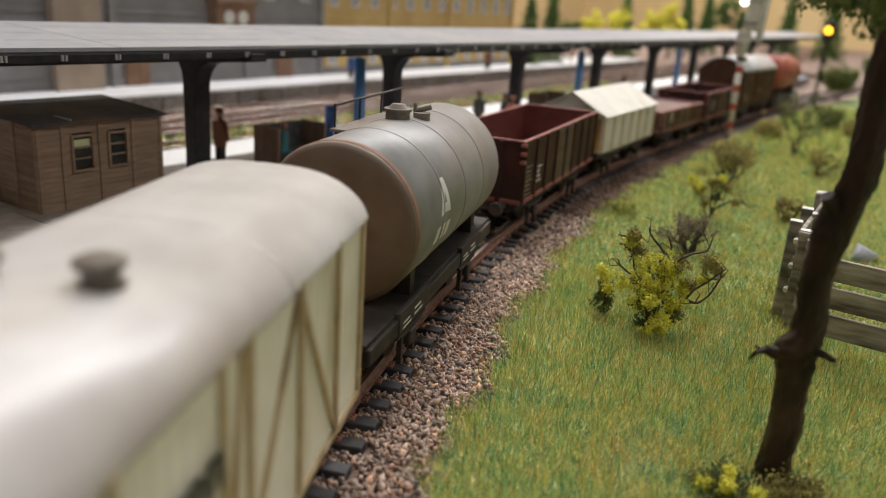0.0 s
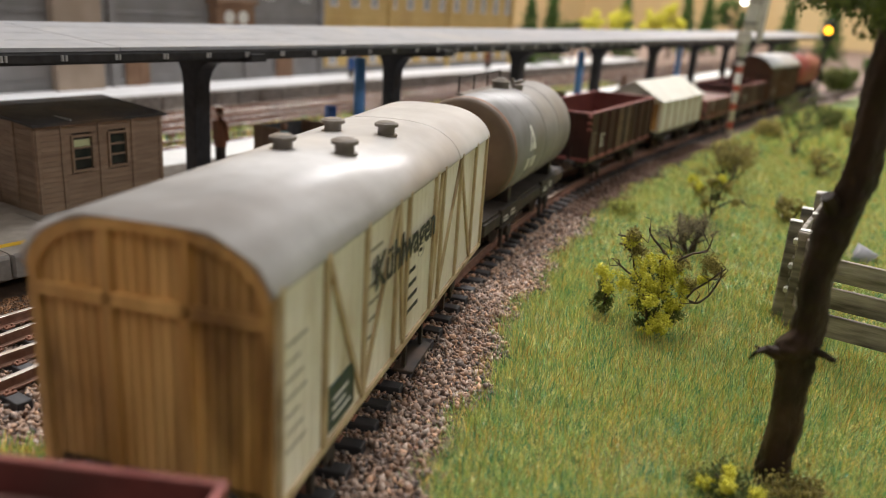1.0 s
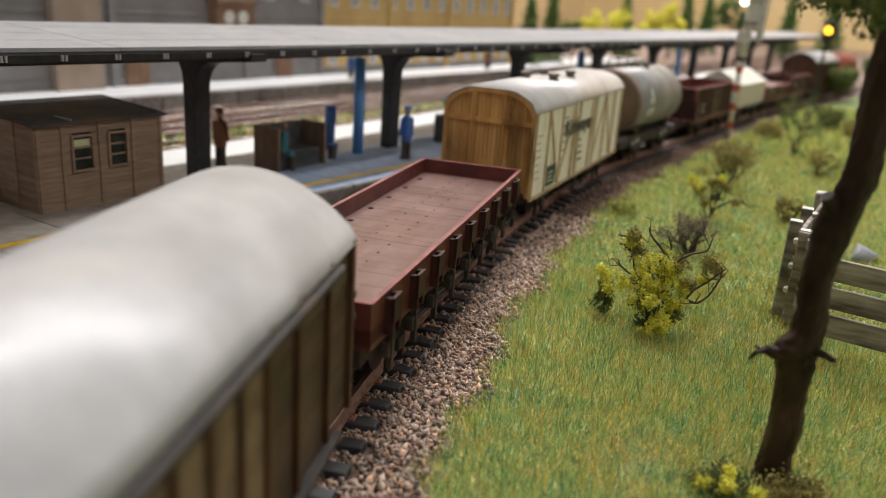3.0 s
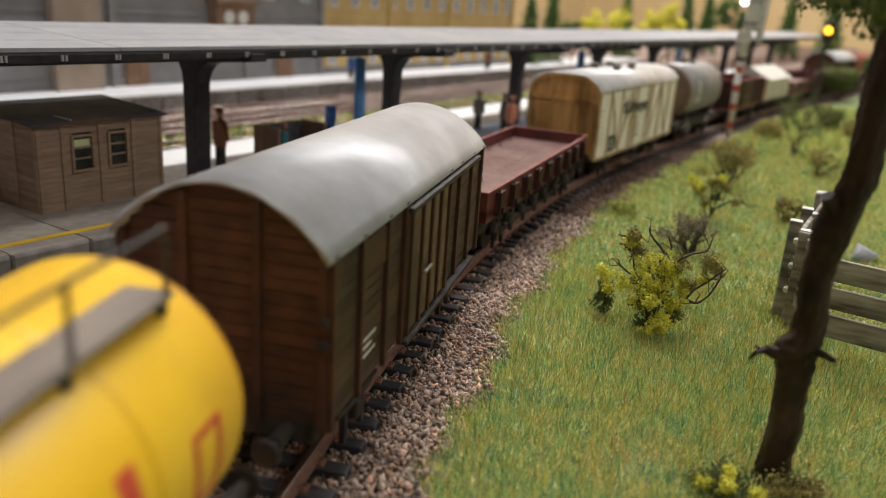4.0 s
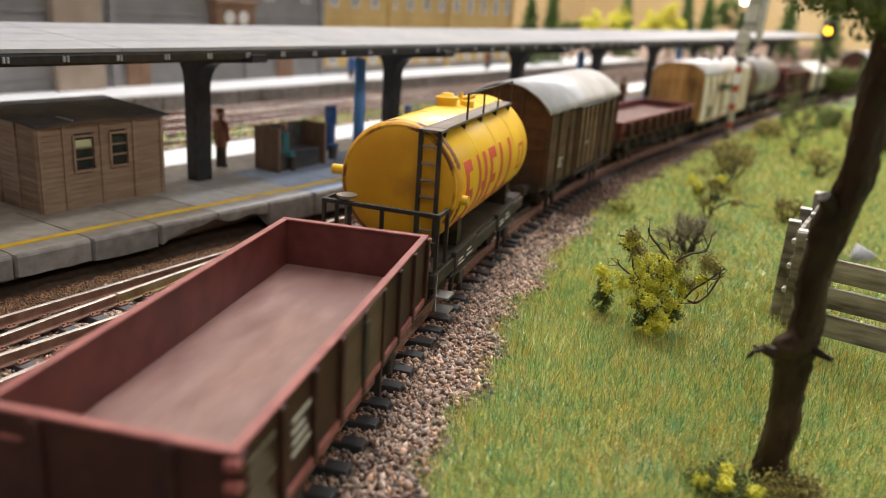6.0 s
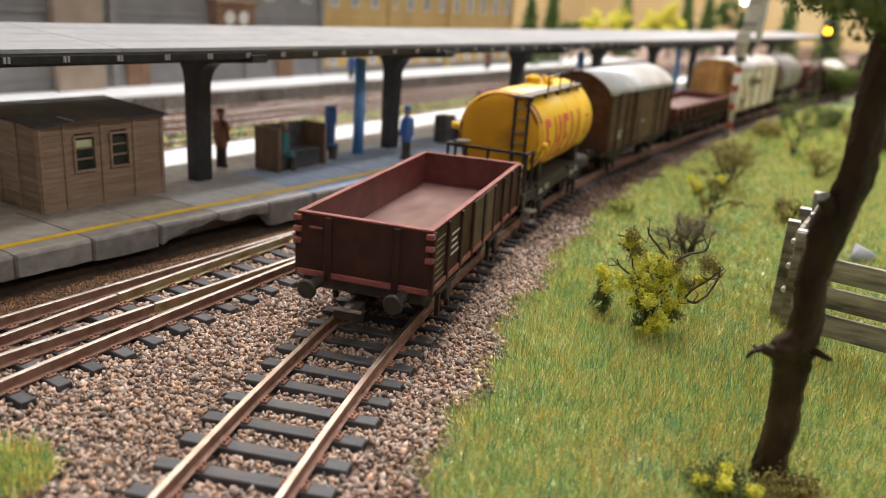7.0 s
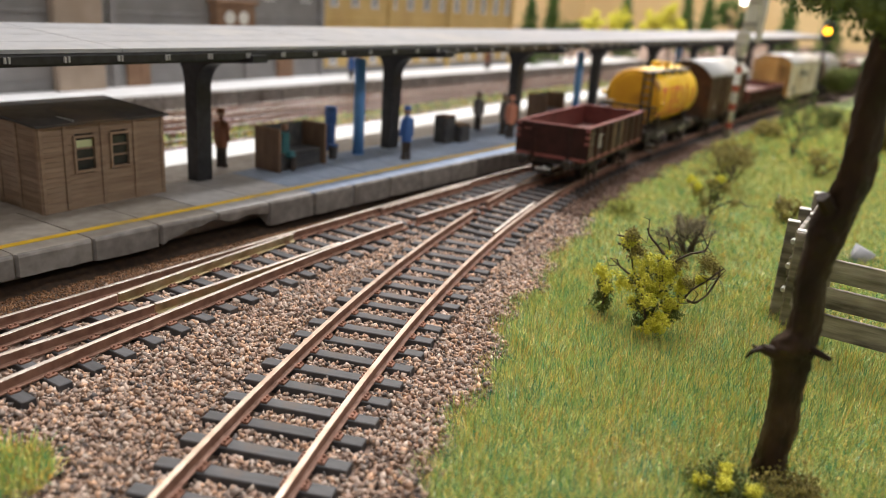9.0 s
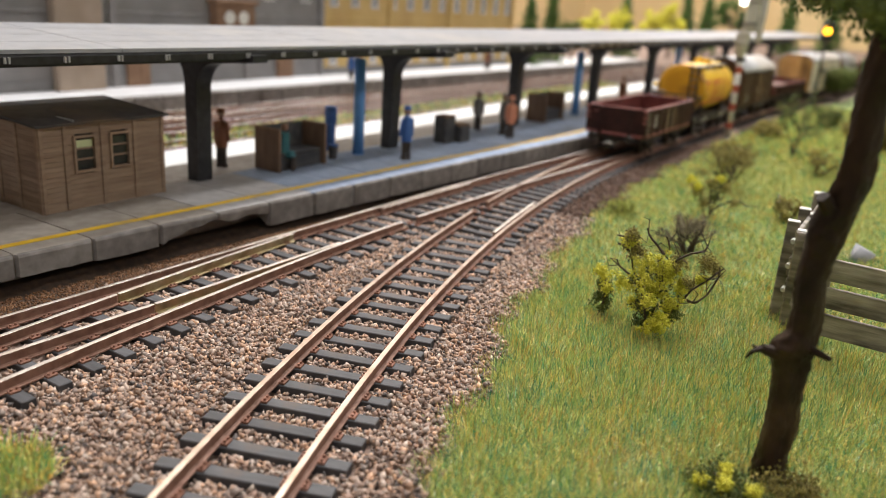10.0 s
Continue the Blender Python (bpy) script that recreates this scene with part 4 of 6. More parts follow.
def low_wagon():
    """Long low-sided wagon with stake pockets."""
    w = thing("low_sided_wagon", "red-brown low-sided flat wagon with empty dusty deck", "goods wagon", "wagons of the train")
    L, H, ZD, ZT = 124.0, 16.0, 18.0, 22.4
    h = L / 2
    sets = running_gear(w, L, 82.0, 27.0, 13.5)
    part("floor_frame", boxes((-H, H, -h, h, 13.6, ZD - 0.5)), "oxide", w)
    n = 34
    for i in range(n):
        part("deck_plank", boxes((-H + 0.7, H - 0.7, -h + 0.7 + (L - 1.4) * i / n, -h + 0.7 + (L - 1.4) * (i + 0.985) / n, ZD - 0.5, ZD + random.uniform(-0.02, 0.02))), "dusty_floor", w)
    bm = bmesh.new()
    for i in range(18):
        y = -h + 5 + i * 6.7
        for x in (-3.4, 2.2):
            box(bm, x - 0.28, x + 0.28, y - 0.28, y + 0.28, ZD - 0.02, ZD + 0.07)
        if i % 2 == 0:
            for x in (-H + 3.0, H - 1.6):
                box(bm, x - 0.6, x + 0.6, y - 0.5, y + 0.5, ZD - 0.02, ZD + 0.3)
    part("deck_bolt", bm, "underframe", w, "dark deck bolts")
    for sx in (-1, 1):
        wall = part("side_wall", boxes(tuple(sorted((sx * (H - 0.7), sx * H))) + (-h, h, 14.5, ZT - 0.3)), "oxide", w)
        part("side_rim", boxes(tuple(sorted((sx * (H - 0.85), sx * (H + 0.2)))) + (-h, h, ZT - 0.3, ZT, 0.08)), "oxide_rim", wall, "worn lighter rim")
        for i in range(9):
            y = -h + 8.5 + i * 13.1
            b = bmesh.new()
            for q in (-2.0, 1.2):
                box(b, sx * H - 0.1 if sx > 0 else sx * H - 1.7, sx * H + 1.7 if sx > 0 else sx * H + 0.1, y + q, y + q + 0.8, 14.5, ZT - 1.2)
            box(b, *sorted((sx * (H + 1.2), sx * (H + 1.8))), y - 2.0, y + 2.0, ZT - 5.8, ZT - 1.0)
            part("stake_pocket", b, "oxide_dark", w)
            g = bmesh.new()
            box(g, *sorted((sx * (H - 1), sx * (H + 0.9))), y - 1.6, y + 1.6, 9.5, 12.5, 0.2)
            box(g, *sorted((sx * (H + 0.2), sx * (H + 1.2))), y - 0.6, y + 0.6, 7.0, 13.6, 0.1)
            part("side_hinge", g, "underframe", w)
    for sy in (-1, 1):
        e = part("end_wall", boxes((-H + 0.7, H - 0.7) + tuple(sorted((sy * (h - 0.7), sy * h))) + (14.5, ZT - 0.3)), "oxide", w)
        part("end_rim", boxes((-H, H) + tuple(sorted((sy * (h - 0.9), sy * (h + 0.2)))) + (ZT - 0.28, ZT + 0.04, 0.08)), "oxide_rim", e)
    part("truss_rod", rod(rod(bmesh.new(), (15.5, -38, 10), (15.5, 0, 7.5), 0.45), (15.5, 0, 7.5), (15.5, 38, 10), 0.45), "underframe", w)
    return w, sets, L


def van(body="brown_wood", side="tan_board", roof="van_roof", label="dark brown wooden covered van with grey arched roof", L=102.0):
    w = thing("covered_wagon", label, "goods wagon", "wagons of the train")
    H, Z0, Z1 = 16.0, 11.5, 37.4
    h = L / 2
    sets = running_gear(w, L, 60.0)
    n = 24
    out = [((H + 0.9) * (1 - 2 * i / n), Z1 - 0.4 + 9.2 * (1 - (1 - 2 * i / n) ** 2) ** 0.85) for i in range(n + 1)]
    part("body", prism(bmesh.new(), [(H - 0.5, Z0), (H - 0.5, Z1)] + [(x * (H - 0.7) / (H + 0.9), z - 0.7) for x, z in out[1:-1]] + [(-H + 0.5, Z1), (-H + 0.5, Z0)], -h + 0.5, h - 0.5), body, w)
    for sx in (-1, 1):
        n = 13
        for i in range(n):
            z0, z1 = Z0 + (Z1 - Z0) * i / n, Z0 + (Z1 - Z0) * (i + 0.92) / n
            for y0, y1 in ((-h, -15), (15, h)):
                part("side_board", boxes(tuple(sorted((sx * (H - 0.45), sx * H))) + (y0, y1, z0, z1)), "dark_board" if side == "tan_board" else side, w)
        x = H if sx > 0 else -H - 0.8
        for y in (-h, -h + 11, -h + 23, -16, 15, h - 24, h - 12, h - 1.2):
            part("side_post", boxes((x, x + 0.8, y, y + 1.3, Z0 - 0.5, Z1)), body, w)
        door = part("sliding_door", boxes(tuple(sorted((sx * H, sx * (H + 0.9)))) + (-14, 14, Z0 + 0.5, Z1 - 2.2, 0.1)), side, w, "weathered tan plank sliding door")
        x = H + 0.9 if sx > 0 else -H - 1.5
        for y in (-14, -7, -0.5, 6, 12.8):
            part("door_post", boxes((x, x + 0.6, y, y + 1.1, Z0 + 0.5, Z1 - 2.2)), body, door)
        part("door_rail", boxes(tuple(sorted((sx * H, sx * (H + 1.8)))) + (-15, 40, Z1 - 2.0, Z1 - 1.0, 0.1), tuple(sorted((sx * H, sx * (H + 1.8)))) + (-15, 40, Z0 - 1.0, Z0 - 0.2, 0.1)), "underframe", w, "long door running rails")
        part("door_handle", boxes(tuple(sorted((sx * (H + 1.5), sx * (H + 2.1)))) + (-6, -1, 21.5, 22.2, 0.1)), "steel", door, "bright steel handle")
        part("vent_hatch", boxes(tuple(sorted((sx * H, sx * (H + 0.5)))) + (-h + 12.6, -h + 22.6, 30, 36, 0.1)), body, w)
        text_bars(w, H + 0.03 if sx > 0 else -H - 0.09, -h + 13, 16, [(0, 0, 7, 0.5), (0, 1.4, 5, 0.5), (0, 2.8, 7, 0.5)], "white_mark")
    for sy in (-1, 1):
        n = 13
        ys = sorted((sy * (h - 0.45), sy * h))
        for i in range(n + 4):
            z0, z1 = Z0 + (Z1 - Z0) * i / n, Z0 + (Z1 - Z0) * (i + 0.92) / n
            k = max(0.0, (z1 - Z1) / 9.0)
            half = H - 0.2 if z1 <= Z1 else H * math.sqrt(max(0.0, 1 - min(1, k) ** 1.18)) - 0.6
            if half > 2:
                part("end_board", boxes((-half, half, ys[0], ys[1], z0, z1)), body, w)
        e = sorted((sy * h, sy * (h + 0.9)))
        for x, zt in ((-H, Z1), (-6.2, Z1 + 6.6), (5.0, Z1 + 6.6), (H - 1.2, Z1)):
            part("end_post", boxes((x, x + 1.2, e[0], e[1], Z0 - 0.5, zt)), body, w)
        lamp = bmesh.new()
        box(lamp, H - 1.0, H + 0.6, *sorted((sy * (h + 0.9), sy * (h + 1.8))), 24.5, 25.5)
        box(lamp, H - 1.0, H + 0.6, *sorted((sy * (h + 0.9), sy * (h + 1.8))), 28.0, 29.0)
        part("lamp_bracket", lamp, "underframe", w)
    r = part("roof", roof_shell(bmesh.new(), out, -h - 1.2, h + 1.2), roof, w, "dull grey arched roof", True)
    return w, sets, L


def tank_end(bm, y, sy, r, cz):
    lathe(bm, [(y, r * 1.003), (y + sy * 0.9, r * 0.985), (y + sy * 1.4, r * 0.93), (y + sy * 1.8, r * 0.7), (y + sy * 1.9, r * 0.3)], 56, cz)
    return bm


def tank_wagon(colour, end_colour, label, L, t0, t1, walk_side, rail_end, r=15.7, cz=28.9):
    w = thing("tank_wagon", label, "tank wagon", "wagons of the train")
    h = L / 2
    sets = running_gear(w, L, 46.0, 27.0, 12.0)
    part("deck", boxes((-13.5, 13.5, -h, h, 12.05, 12.8, 0.1)), "underframe", w)
    tank = part("tank", lathe(bmesh.new(), [(t0, r - 0.4), (t0 + 0.3, r), (t1 - 0.3, r), (t1, r - 0.4)], 64, cz), colour, w, "", True)
    for y, sy in ((t0 + 0.05, -1), (t1 - 0.05, 1)):
        part("tank_end", tank_end(bmesh.new(), y, sy, r - 0.1, cz), end_colour, tank, "", True)
    for k in range(1, 4):
        y = t0 + (t1 - t0) * k / 4
        part("weld_band", lathe(bmesh.new(), [(y - 0.35, r + 0.02), (y - 0.2, r + 0.14), (y + 0.2, r + 0.14), (y + 0.35, r + 0.02)], 64, cz), colour, tank)
    for y in (t0 + 10, t1 - 10):
        part("saddle", boxes((-12.5, 12.5, y - 1.5, y + 1.5, 12.8, 19.5)), "underframe", w)
    # filling dome with valves
    d = bmesh.new()
    rod(d, (-1, t0 + 35, cz + r - 1.0), (-1, t0 + 35, cz + r + 1.6), 2.8, seg=20)
    rod(d, (-1, t0 + 35, cz + r + 1.6), (-1, t0 + 35, cz + r + 2.2), 3.2, seg=20)
    rod(d, (-1, t0 + 35, cz + r + 2.2), (-1, t0 + 35, cz + r + 3.2), 2.4, 1.4, seg=20)
    part("filling_dome", d, colour if colour == "yellow" else "vent", tank, "", False)
    d = bmesh.new()
    rod(d, (3.0, t0 + 40.5, cz + r - 1.0), (3.0, t0 + 40.5, cz + r + 1.0), 2.0, seg=16)
    rod(d, (1.2, t0 + 41, cz + r + 1.2), (4.4, t0 + 43, cz + r + 2.2), 0.7, seg=8)
    rod(d, (1.2, t0 + 41, cz + r + 0.5), (1.2, t0 + 41, cz + r + 3.0), 0.5, seg=8)
    part("valve", d, colour if colour == "yellow" else "vent", tank)
    # walkway with brackets and hand rail
    zw = cz + r - (1.7 if walk_side > 0 else 2.6)
    sx = walk_side
    xi, xo = (5.2, 10.2) if sx > 0 else (6.6, 12.0)
    x0, x1 = sorted((sx * xi, sx * xo))
    part("walkway", boxes((x0, x1, t0 + (1 if sx > 0 else 22), t1 - (4 if sx > 0 else 2), zw, zw + 0.7, 0.1)), "walkway", w, "grey plank walkway")
    ya, yb = t0 + (2.5 if sx > 0 else 24), t1 - (5 if sx > 0 else 3)
    bm = bmesh.new()
    for k in range(5):
        y = ya + (yb - ya) * k / 4
        prism(bm, [(sx * (xi + 0.2), zw), (sx * (xo - 0.4), zw), (sx * (xo - 0.4), zw - 1.0), (sx * (xo - 1.2), zw - 4.6), (sx * (xi + 0.6), zw - 1.4)], y - 0.4, y + 0.4)
    part("walkway_bracket", bm, "underframe", w)
    bm = bmesh.new()
    xr, top = sx * (xo - 0.3), (7.0 if sx > 0 else 5.6)
    yr0 = ya + 16 if sx > 0 else ya
    for k in range(4):
        y = yr0 + (yb - yr0) * k / 3
        rod(bm, (xr, y, zw), (xr, y, zw + top), 0.28, seg=6)
    rod(bm, (xr, yr0 - 0.2, zw + top), (xr, yb + 0.2, zw + top), 0.3, seg=6)
    part("hand_rail", bm, "underframe", w, "thin dark hand rail")
    # ladder on the trailing end
    if sx > 0:
        yl = t0 - 2.6
        for x in (5.5, 10.1):
            part("ladder_rail", boxes((x - 0.45, x + 0.45, yl - 0.5, yl + 0.4, 12.8, zw + 0.5)), "underframe", w)
        for k in range(7):
            part("ladder_rung", rod(bmesh.new(), (5.5, yl, 15 + k * 4.0), (10.1, yl, 15 + k * 4.0), 0.35, seg=6), "steel", w, "worn bright ladder rung")
        part("ladder_stay", boxes((5.0, 10.6, yl - 0.5, t0 + 2, zw, zw + 0.6)), "walkway", w)
    if rail_end:
        yr = -h + 1.0
        for x in (-14, -7.5, 0.5, 9, 14):
            part("railing_post", boxes((x - 0.4, x + 0.4, yr - 0.4, yr + 0.4, 12.8, 25.6)), "underframe", w)
        bm = bmesh.new()
        box(bm, -14.4, 14.4, yr - 0.5, yr + 0.5, 25.0, 26.0, 0.1)
        for sx2 in (-14, 14):
            box(bm, sx2 - 0.4, sx2 + 0.4, yr, yr + 7, 25.1, 25.9)
            part("railing_post", boxes((sx2 - 0.4, sx2 + 0.4, yr + 6.3, yr + 7.1, 12.8, 25.05)), "underframe", w)
        part("top_rail", bm, "underframe", w, "dark platform railing")
        part("middle_rail", boxes((-14.4, 14.4, yr - 0.45, yr + 0.45, 18.6, 19.3)), "underframe", w)
        part("brake_wheel", rod(rod(bmesh.new(), (-9, yr + 1.5, 26.6), (-9, yr + 1.5, 27.1), 2.4, seg=16), (-9, yr + 1.5, 13), (-9, yr + 1.5, 26.6), 0.4, seg=8), "steel", w)
        part("step_plate", boxes((13.5, 17.5, -h + 1, -h + 6, 6.2, 6.7), (13.5, 17.5, -h + 1, -h + 6, 2.6, 3.1), (14, 14.6, -h + 1, -h + 1.6, 2.6, 12)), "steel", w)
    for y in (-h + 24, h - 24):
        part("solebar_plate", boxes((13.3, 14.6, y - 9, y + 9, 8.8, 13.2, 0.1)), "underframe", w)
        text_bars(w, 14.62, y - 7, 9.4, [(0, 0, 5, 0.4), (0, 1.0, 4, 0.4), (7, 0.4, 5, 0.5), (7, 1.6, 4, 0.5)], "white_mark")
    return w, sets, L, tank, r, cz


def wrapped_bars(tank, r, cz, rows, mat, name):
    """Flat painted shapes bent round the tank's right side: rows of (y0, y1, angle0, angle1) in degrees above the side's middle."""
    for y0, y1, a0, a1, slant in rows:
        bm = bmesh.new()
        n = 14
        prev = None
        for i in range(n + 1):
            a = math.radians(a0 + (a1 - a0) * i / n)
            s = slant * i / n
            vs = [bm.verts.new(((r + d) * math.cos(a), y + s, cz + (r + d) * math.sin(a))) for y, d in ((y0, 0.05), (y1, 0.05), (y1, -0.05), (y0, -0.05))]
            if prev:
                for k in range(4):
                    bm.faces.new((prev[k], prev[(k + 1) % 4], vs[(k + 1) % 4], vs[k]))
            else:
                bm.faces.new(vs[::-1])
            prev = vs
        bm.faces.new(prev)
        part(name, bm, mat, tank)


def gondola(L, ZT, ZF, colour="oxide", label="red-brown open gondola wagon with empty dusty floor"):
    w = thing("open_wagon", label, "goods wagon", "wagons of the train")
    h, H, Z0 = L / 2, 15.5, 11.5
    # oxide wagons get a darker tone outside than on their inner walls
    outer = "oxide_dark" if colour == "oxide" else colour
    sets = running_gear(w, L, L * 0.55, 27.0, 11.6)
    part("floor", boxes((-H + 0.8, H - 0.8, -h + 0.8, h - 0.8, Z0, ZF, 0.0)), "dusty_floor", w, "dusty reddish floor")
    for sx in (-1, 1):
        wl = part("side_wall", boxes(tuple(sorted((sx * (H - 0.8), sx * H))) + (-h, h, Z0, ZT - 0.4)), colour, w)
        part("side_rim", boxes(tuple(sorted((sx * (H - 1.0), sx * (H + 0.35)))) + (-h - 0.2, h + 0.2, ZT - 0.4, ZT, 0.1)), "oxide_rim", wl, "worn pink-brown top rim")
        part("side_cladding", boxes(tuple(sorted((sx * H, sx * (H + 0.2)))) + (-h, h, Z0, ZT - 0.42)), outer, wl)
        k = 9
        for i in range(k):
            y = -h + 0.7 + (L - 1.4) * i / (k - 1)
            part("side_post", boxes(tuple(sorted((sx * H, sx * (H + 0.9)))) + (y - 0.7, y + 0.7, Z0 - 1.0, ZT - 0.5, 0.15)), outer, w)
        part("side_sill", boxes(tuple(sorted((sx * H, sx * (H + 0.7)))) + (-h, h, Z0 - 0.8, Z0 + 0.5, 0.1)), "oxide_rim", w)
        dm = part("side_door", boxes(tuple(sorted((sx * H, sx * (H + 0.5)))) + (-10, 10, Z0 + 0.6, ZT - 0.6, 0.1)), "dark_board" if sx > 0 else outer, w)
        part("door_latch", boxes(tuple(sorted((sx * (H + 0.5), sx * (H + 1.1)))) + (-1, 1, Z0 + 2, ZT - 2, 0.15)), "underframe", dm)
        xx = H + 0.22 if sx > 0 else -H - 0.28
        text_bars(w, xx, -h + 2.6, Z0 + 1.5, [(0, i * 1.5, 7 - (i * 13 % 3), 0.35) for i in range(7)], "rib_print")
        text_bars(w, xx, -h + 14.5, Z0 + 4, [(0, i * 1.6, 6 - (i * 7 % 3), 0.6) for i in range(4)], "white_mark")
    for sy in (-1, 1):
        e = part("end_wall", boxes((-H + 0.8, H - 0.8) + tuple(sorted((sy * (h - 0.8), sy * h))) + (Z0, ZT - 0.4)), colour, w)
        part("end_rim", boxes((-H - 0.3, H + 0.3) + tuple(sorted((sy * (h - 1.1), sy * (h + 0.3)))) + (ZT - 0.38, ZT + 0.04, 0.1)), "oxide_rim", e, "worn pink-brown top rim")
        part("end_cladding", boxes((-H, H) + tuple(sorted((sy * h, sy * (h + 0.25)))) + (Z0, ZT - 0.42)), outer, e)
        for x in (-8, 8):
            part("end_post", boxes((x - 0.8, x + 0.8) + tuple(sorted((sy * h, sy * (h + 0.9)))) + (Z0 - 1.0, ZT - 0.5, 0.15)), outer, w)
        part("end_sill", boxes((-H, H) + tuple(sorted((sy * h, sy * (h + 0.7)))) + (Z0 - 0.8, Z0 + 0.5, 0.1)), "oxide_rim", w)
        part("grab_rail", boxes((-12.5, -9.5) + tuple(sorted((sy * (h + 0.3), sy * (h + 0.8)))) + (ZT - 3.4, ZT - 3.0)), "oxide_rim", w)
        for x in (-H, H):
            b = bmesh.new()
            for z in (ZT - 1.3, ZT - 4.0, ZT - 6.6):
                box(b, x - 0.9, x + 0.9, *sorted((sy * (h - 0.4), sy * (h + 1.1))), z - 0.6, z + 0.6, 0.15)
            part("corner_bracket", b, "oxide_rim", w)
    return w, sets, L


def peaked_van():
    w = thing("lidded_wagon", "white wagon with a peaked lid roof", "goods wagon", "wagons of the train")
    L, H, Z0, Z1, ZR = 80.0, 16.4, 11.5, 28.0, 37.0
    h = L / 2
    sets = running_gear(w, L, 46.0)
    part("body", boxes((-H + 0.5, H - 0.5, -h, h, Z0, Z1)), "white_van", w)
    part("end_panel", prism(bmesh.new(), [(H - 1, Z1), (0, ZR - 0.8), (-H + 1, Z1)], -h, h), "white_van", w)
    for sx in (-1, 1):
        part("lid", prism(bmesh.new(), [(sx * (H + 0.8), Z1 - 0.4), (0, ZR), (0, ZR - 0.7), (sx * (H + 0.6), Z1 - 1.1)], -h - 0.8, h + 0.8), "white_van", w, "white sloping lid")
        for i in range(7):
            y = -h + 0.6 + (L - 1.2) * i / 6
            part("side_post", boxes(tuple(sorted((sx * (H - 0.5), sx * H))) + (y - 0.5, y + 0.5, Z0, Z1)), "cream_rib", w)
    part("end_door", boxes((-H + 1.5, H - 1.5, -h - 0.4, -h, Z0 + 1, Z1 - 1)), "ochre_wood", w)
    return w, sets, L


TRAIN = []


def train():
    """Wagons with the place of their middle on the track at the start, in millimetres along it."""
    TRAIN.append((*gondola(84.0, 25.2, 15.2), -864.5))
    w, sets, L, tank, r, cz = tank_wagon("yellow", "yellow_end", "bright yellow tank wagon with red lettering, ladder and rust streaks", 88.0, -31.0, 37.6, 1, True, 15.3, 28.7)
    part("tank_nozzle", rod(bmesh.new(), (-r - 0.2, -29, cz + 1), (-r - 3.4, -29, cz + 1), 1.3, seg=12), "yellow", tank)
    part("tank_nozzle", rod(bmesh.new(), (r - 0.5, -30, cz - 2), (r + 1.6, -30, cz - 2), 1.2, seg=12), "yellow", tank)
    # five groups of plain red bars: each (y, width along the tank, lowest and highest angle, slant)
    lo, hi, st = -38, 24, 1.0
    rows = [(-27.0, -21.0, hi - 11, hi, 0.2), (-27.2, -24.6, -8, hi - 10, 0.5), (-26.6, -21.4, -13, -3, 0.2), (-23.6, -20.8, lo + 10, -8, 0.5), (-27.6, -21.6, lo, lo + 11, 0.2)]
    rows += [(-16.9, -14.3, lo, hi, st), (-11.6, -9.0, lo, hi, st), (-14.4, -11.4, -12, -3, 0)]
    rows += [(-6.0, -3.4, lo, hi, st), (-3.4, 0.6, lo, lo + 11, 0.2), (-3.0, 0.4, -12, -3, 0), (-2.6, 1.4, hi - 11, hi, 0.2)]
    rows += [(4.4, 7.0, lo, hi, st), (7.0, 11.2, lo, lo + 11, 0.2), (14.2, 16.8, lo, hi, st), (16.8, 21.0, lo, lo + 11, 0.2)]
    rows += [(26.2, 27.2, -18, 12, 0), (31.0, 32.0, -18, 12, 0), (27.2, 31.0, 9, 12, 0), (27.2, 31.0, -18, -15, 0)]
    wrapped_bars(tank, r, cz, rows, "red_mark", "painted_bar")
    rust = bmesh.new()
    lathe(rust, [(-32.4, r * 0.94), (-31.75, r * 0.975), (-31.2, r - 0.1), (-30.9, r + 0.03), (-29.6, r + 0.03), (-29.5, r - 0.2)], 64, cz)
    part("rusty_rim", rust, "rust_rim", tank, "rust-streaked tank rim")
    TRAIN.append((w, sets, L, -764.0))
    TRAIN.append((*van(L=96.5), -650.0))
    TRAIN.append((*low_wagon(), -524.5))
    TRAIN.append((*reefer(), -387.5))
    w, sets, L, tank, r, cz = tank_wagon("tank_grey", "tank_end_brown", "grey tank wagon with a brown end and a white mark", 94.0, -29.0, 41.5, -1, False, 16.3, 28.3)
    rust = bmesh.new()
    lathe(rust, [(-29.3, r - 0.3), (-28.9, r + 0.04), (-27.6, r + 0.04), (-27.5, r - 0.1)], 64, cz)
    part("rusty_rim", rust, "rust_band", tank, "rusty tank rim")
    wrapped_bars(tank, r, cz, [(-13.5, -11.6, 0, 27, 2.4), (-8.6, -6.6, 0, 27, -2.4), (-11.6, -8.6, 1, 8, 0)], "white_mark", "painted_mark")
    wrapped_bars(tank, r, cz, [(-15.2, -12.6, -21, -8, 0), (-11.6, -9.4, -21, -8, 0), (-8.4, -5.6, -21, -8, 0)], "white_mark", "painted_bar")
    TRAIN.append((w, sets, L, -268.0))
    TRAIN.append((*gondola(96.0, 31.0, 15.5, "oxide", "dark red open gondola wagon with weathered sides"), -143.0))
    TRAIN.append((*peaked_van(), -42.0))
    TRAIN.append((*gondola(78.0, 22.0, 20.8, "brown_wood", "dark brown low open wagon with a grey load"), 52.0))
    TRAIN.append((*gondola(76.0, 27.0, 16.0, "oxide_dark", "dark maroon open wagon with high sides"), 140.0))
    TRAIN.append((*van("brown_wood", "brown_wood", "van_roof", "dark brown covered van with a tall end"), 243.0))
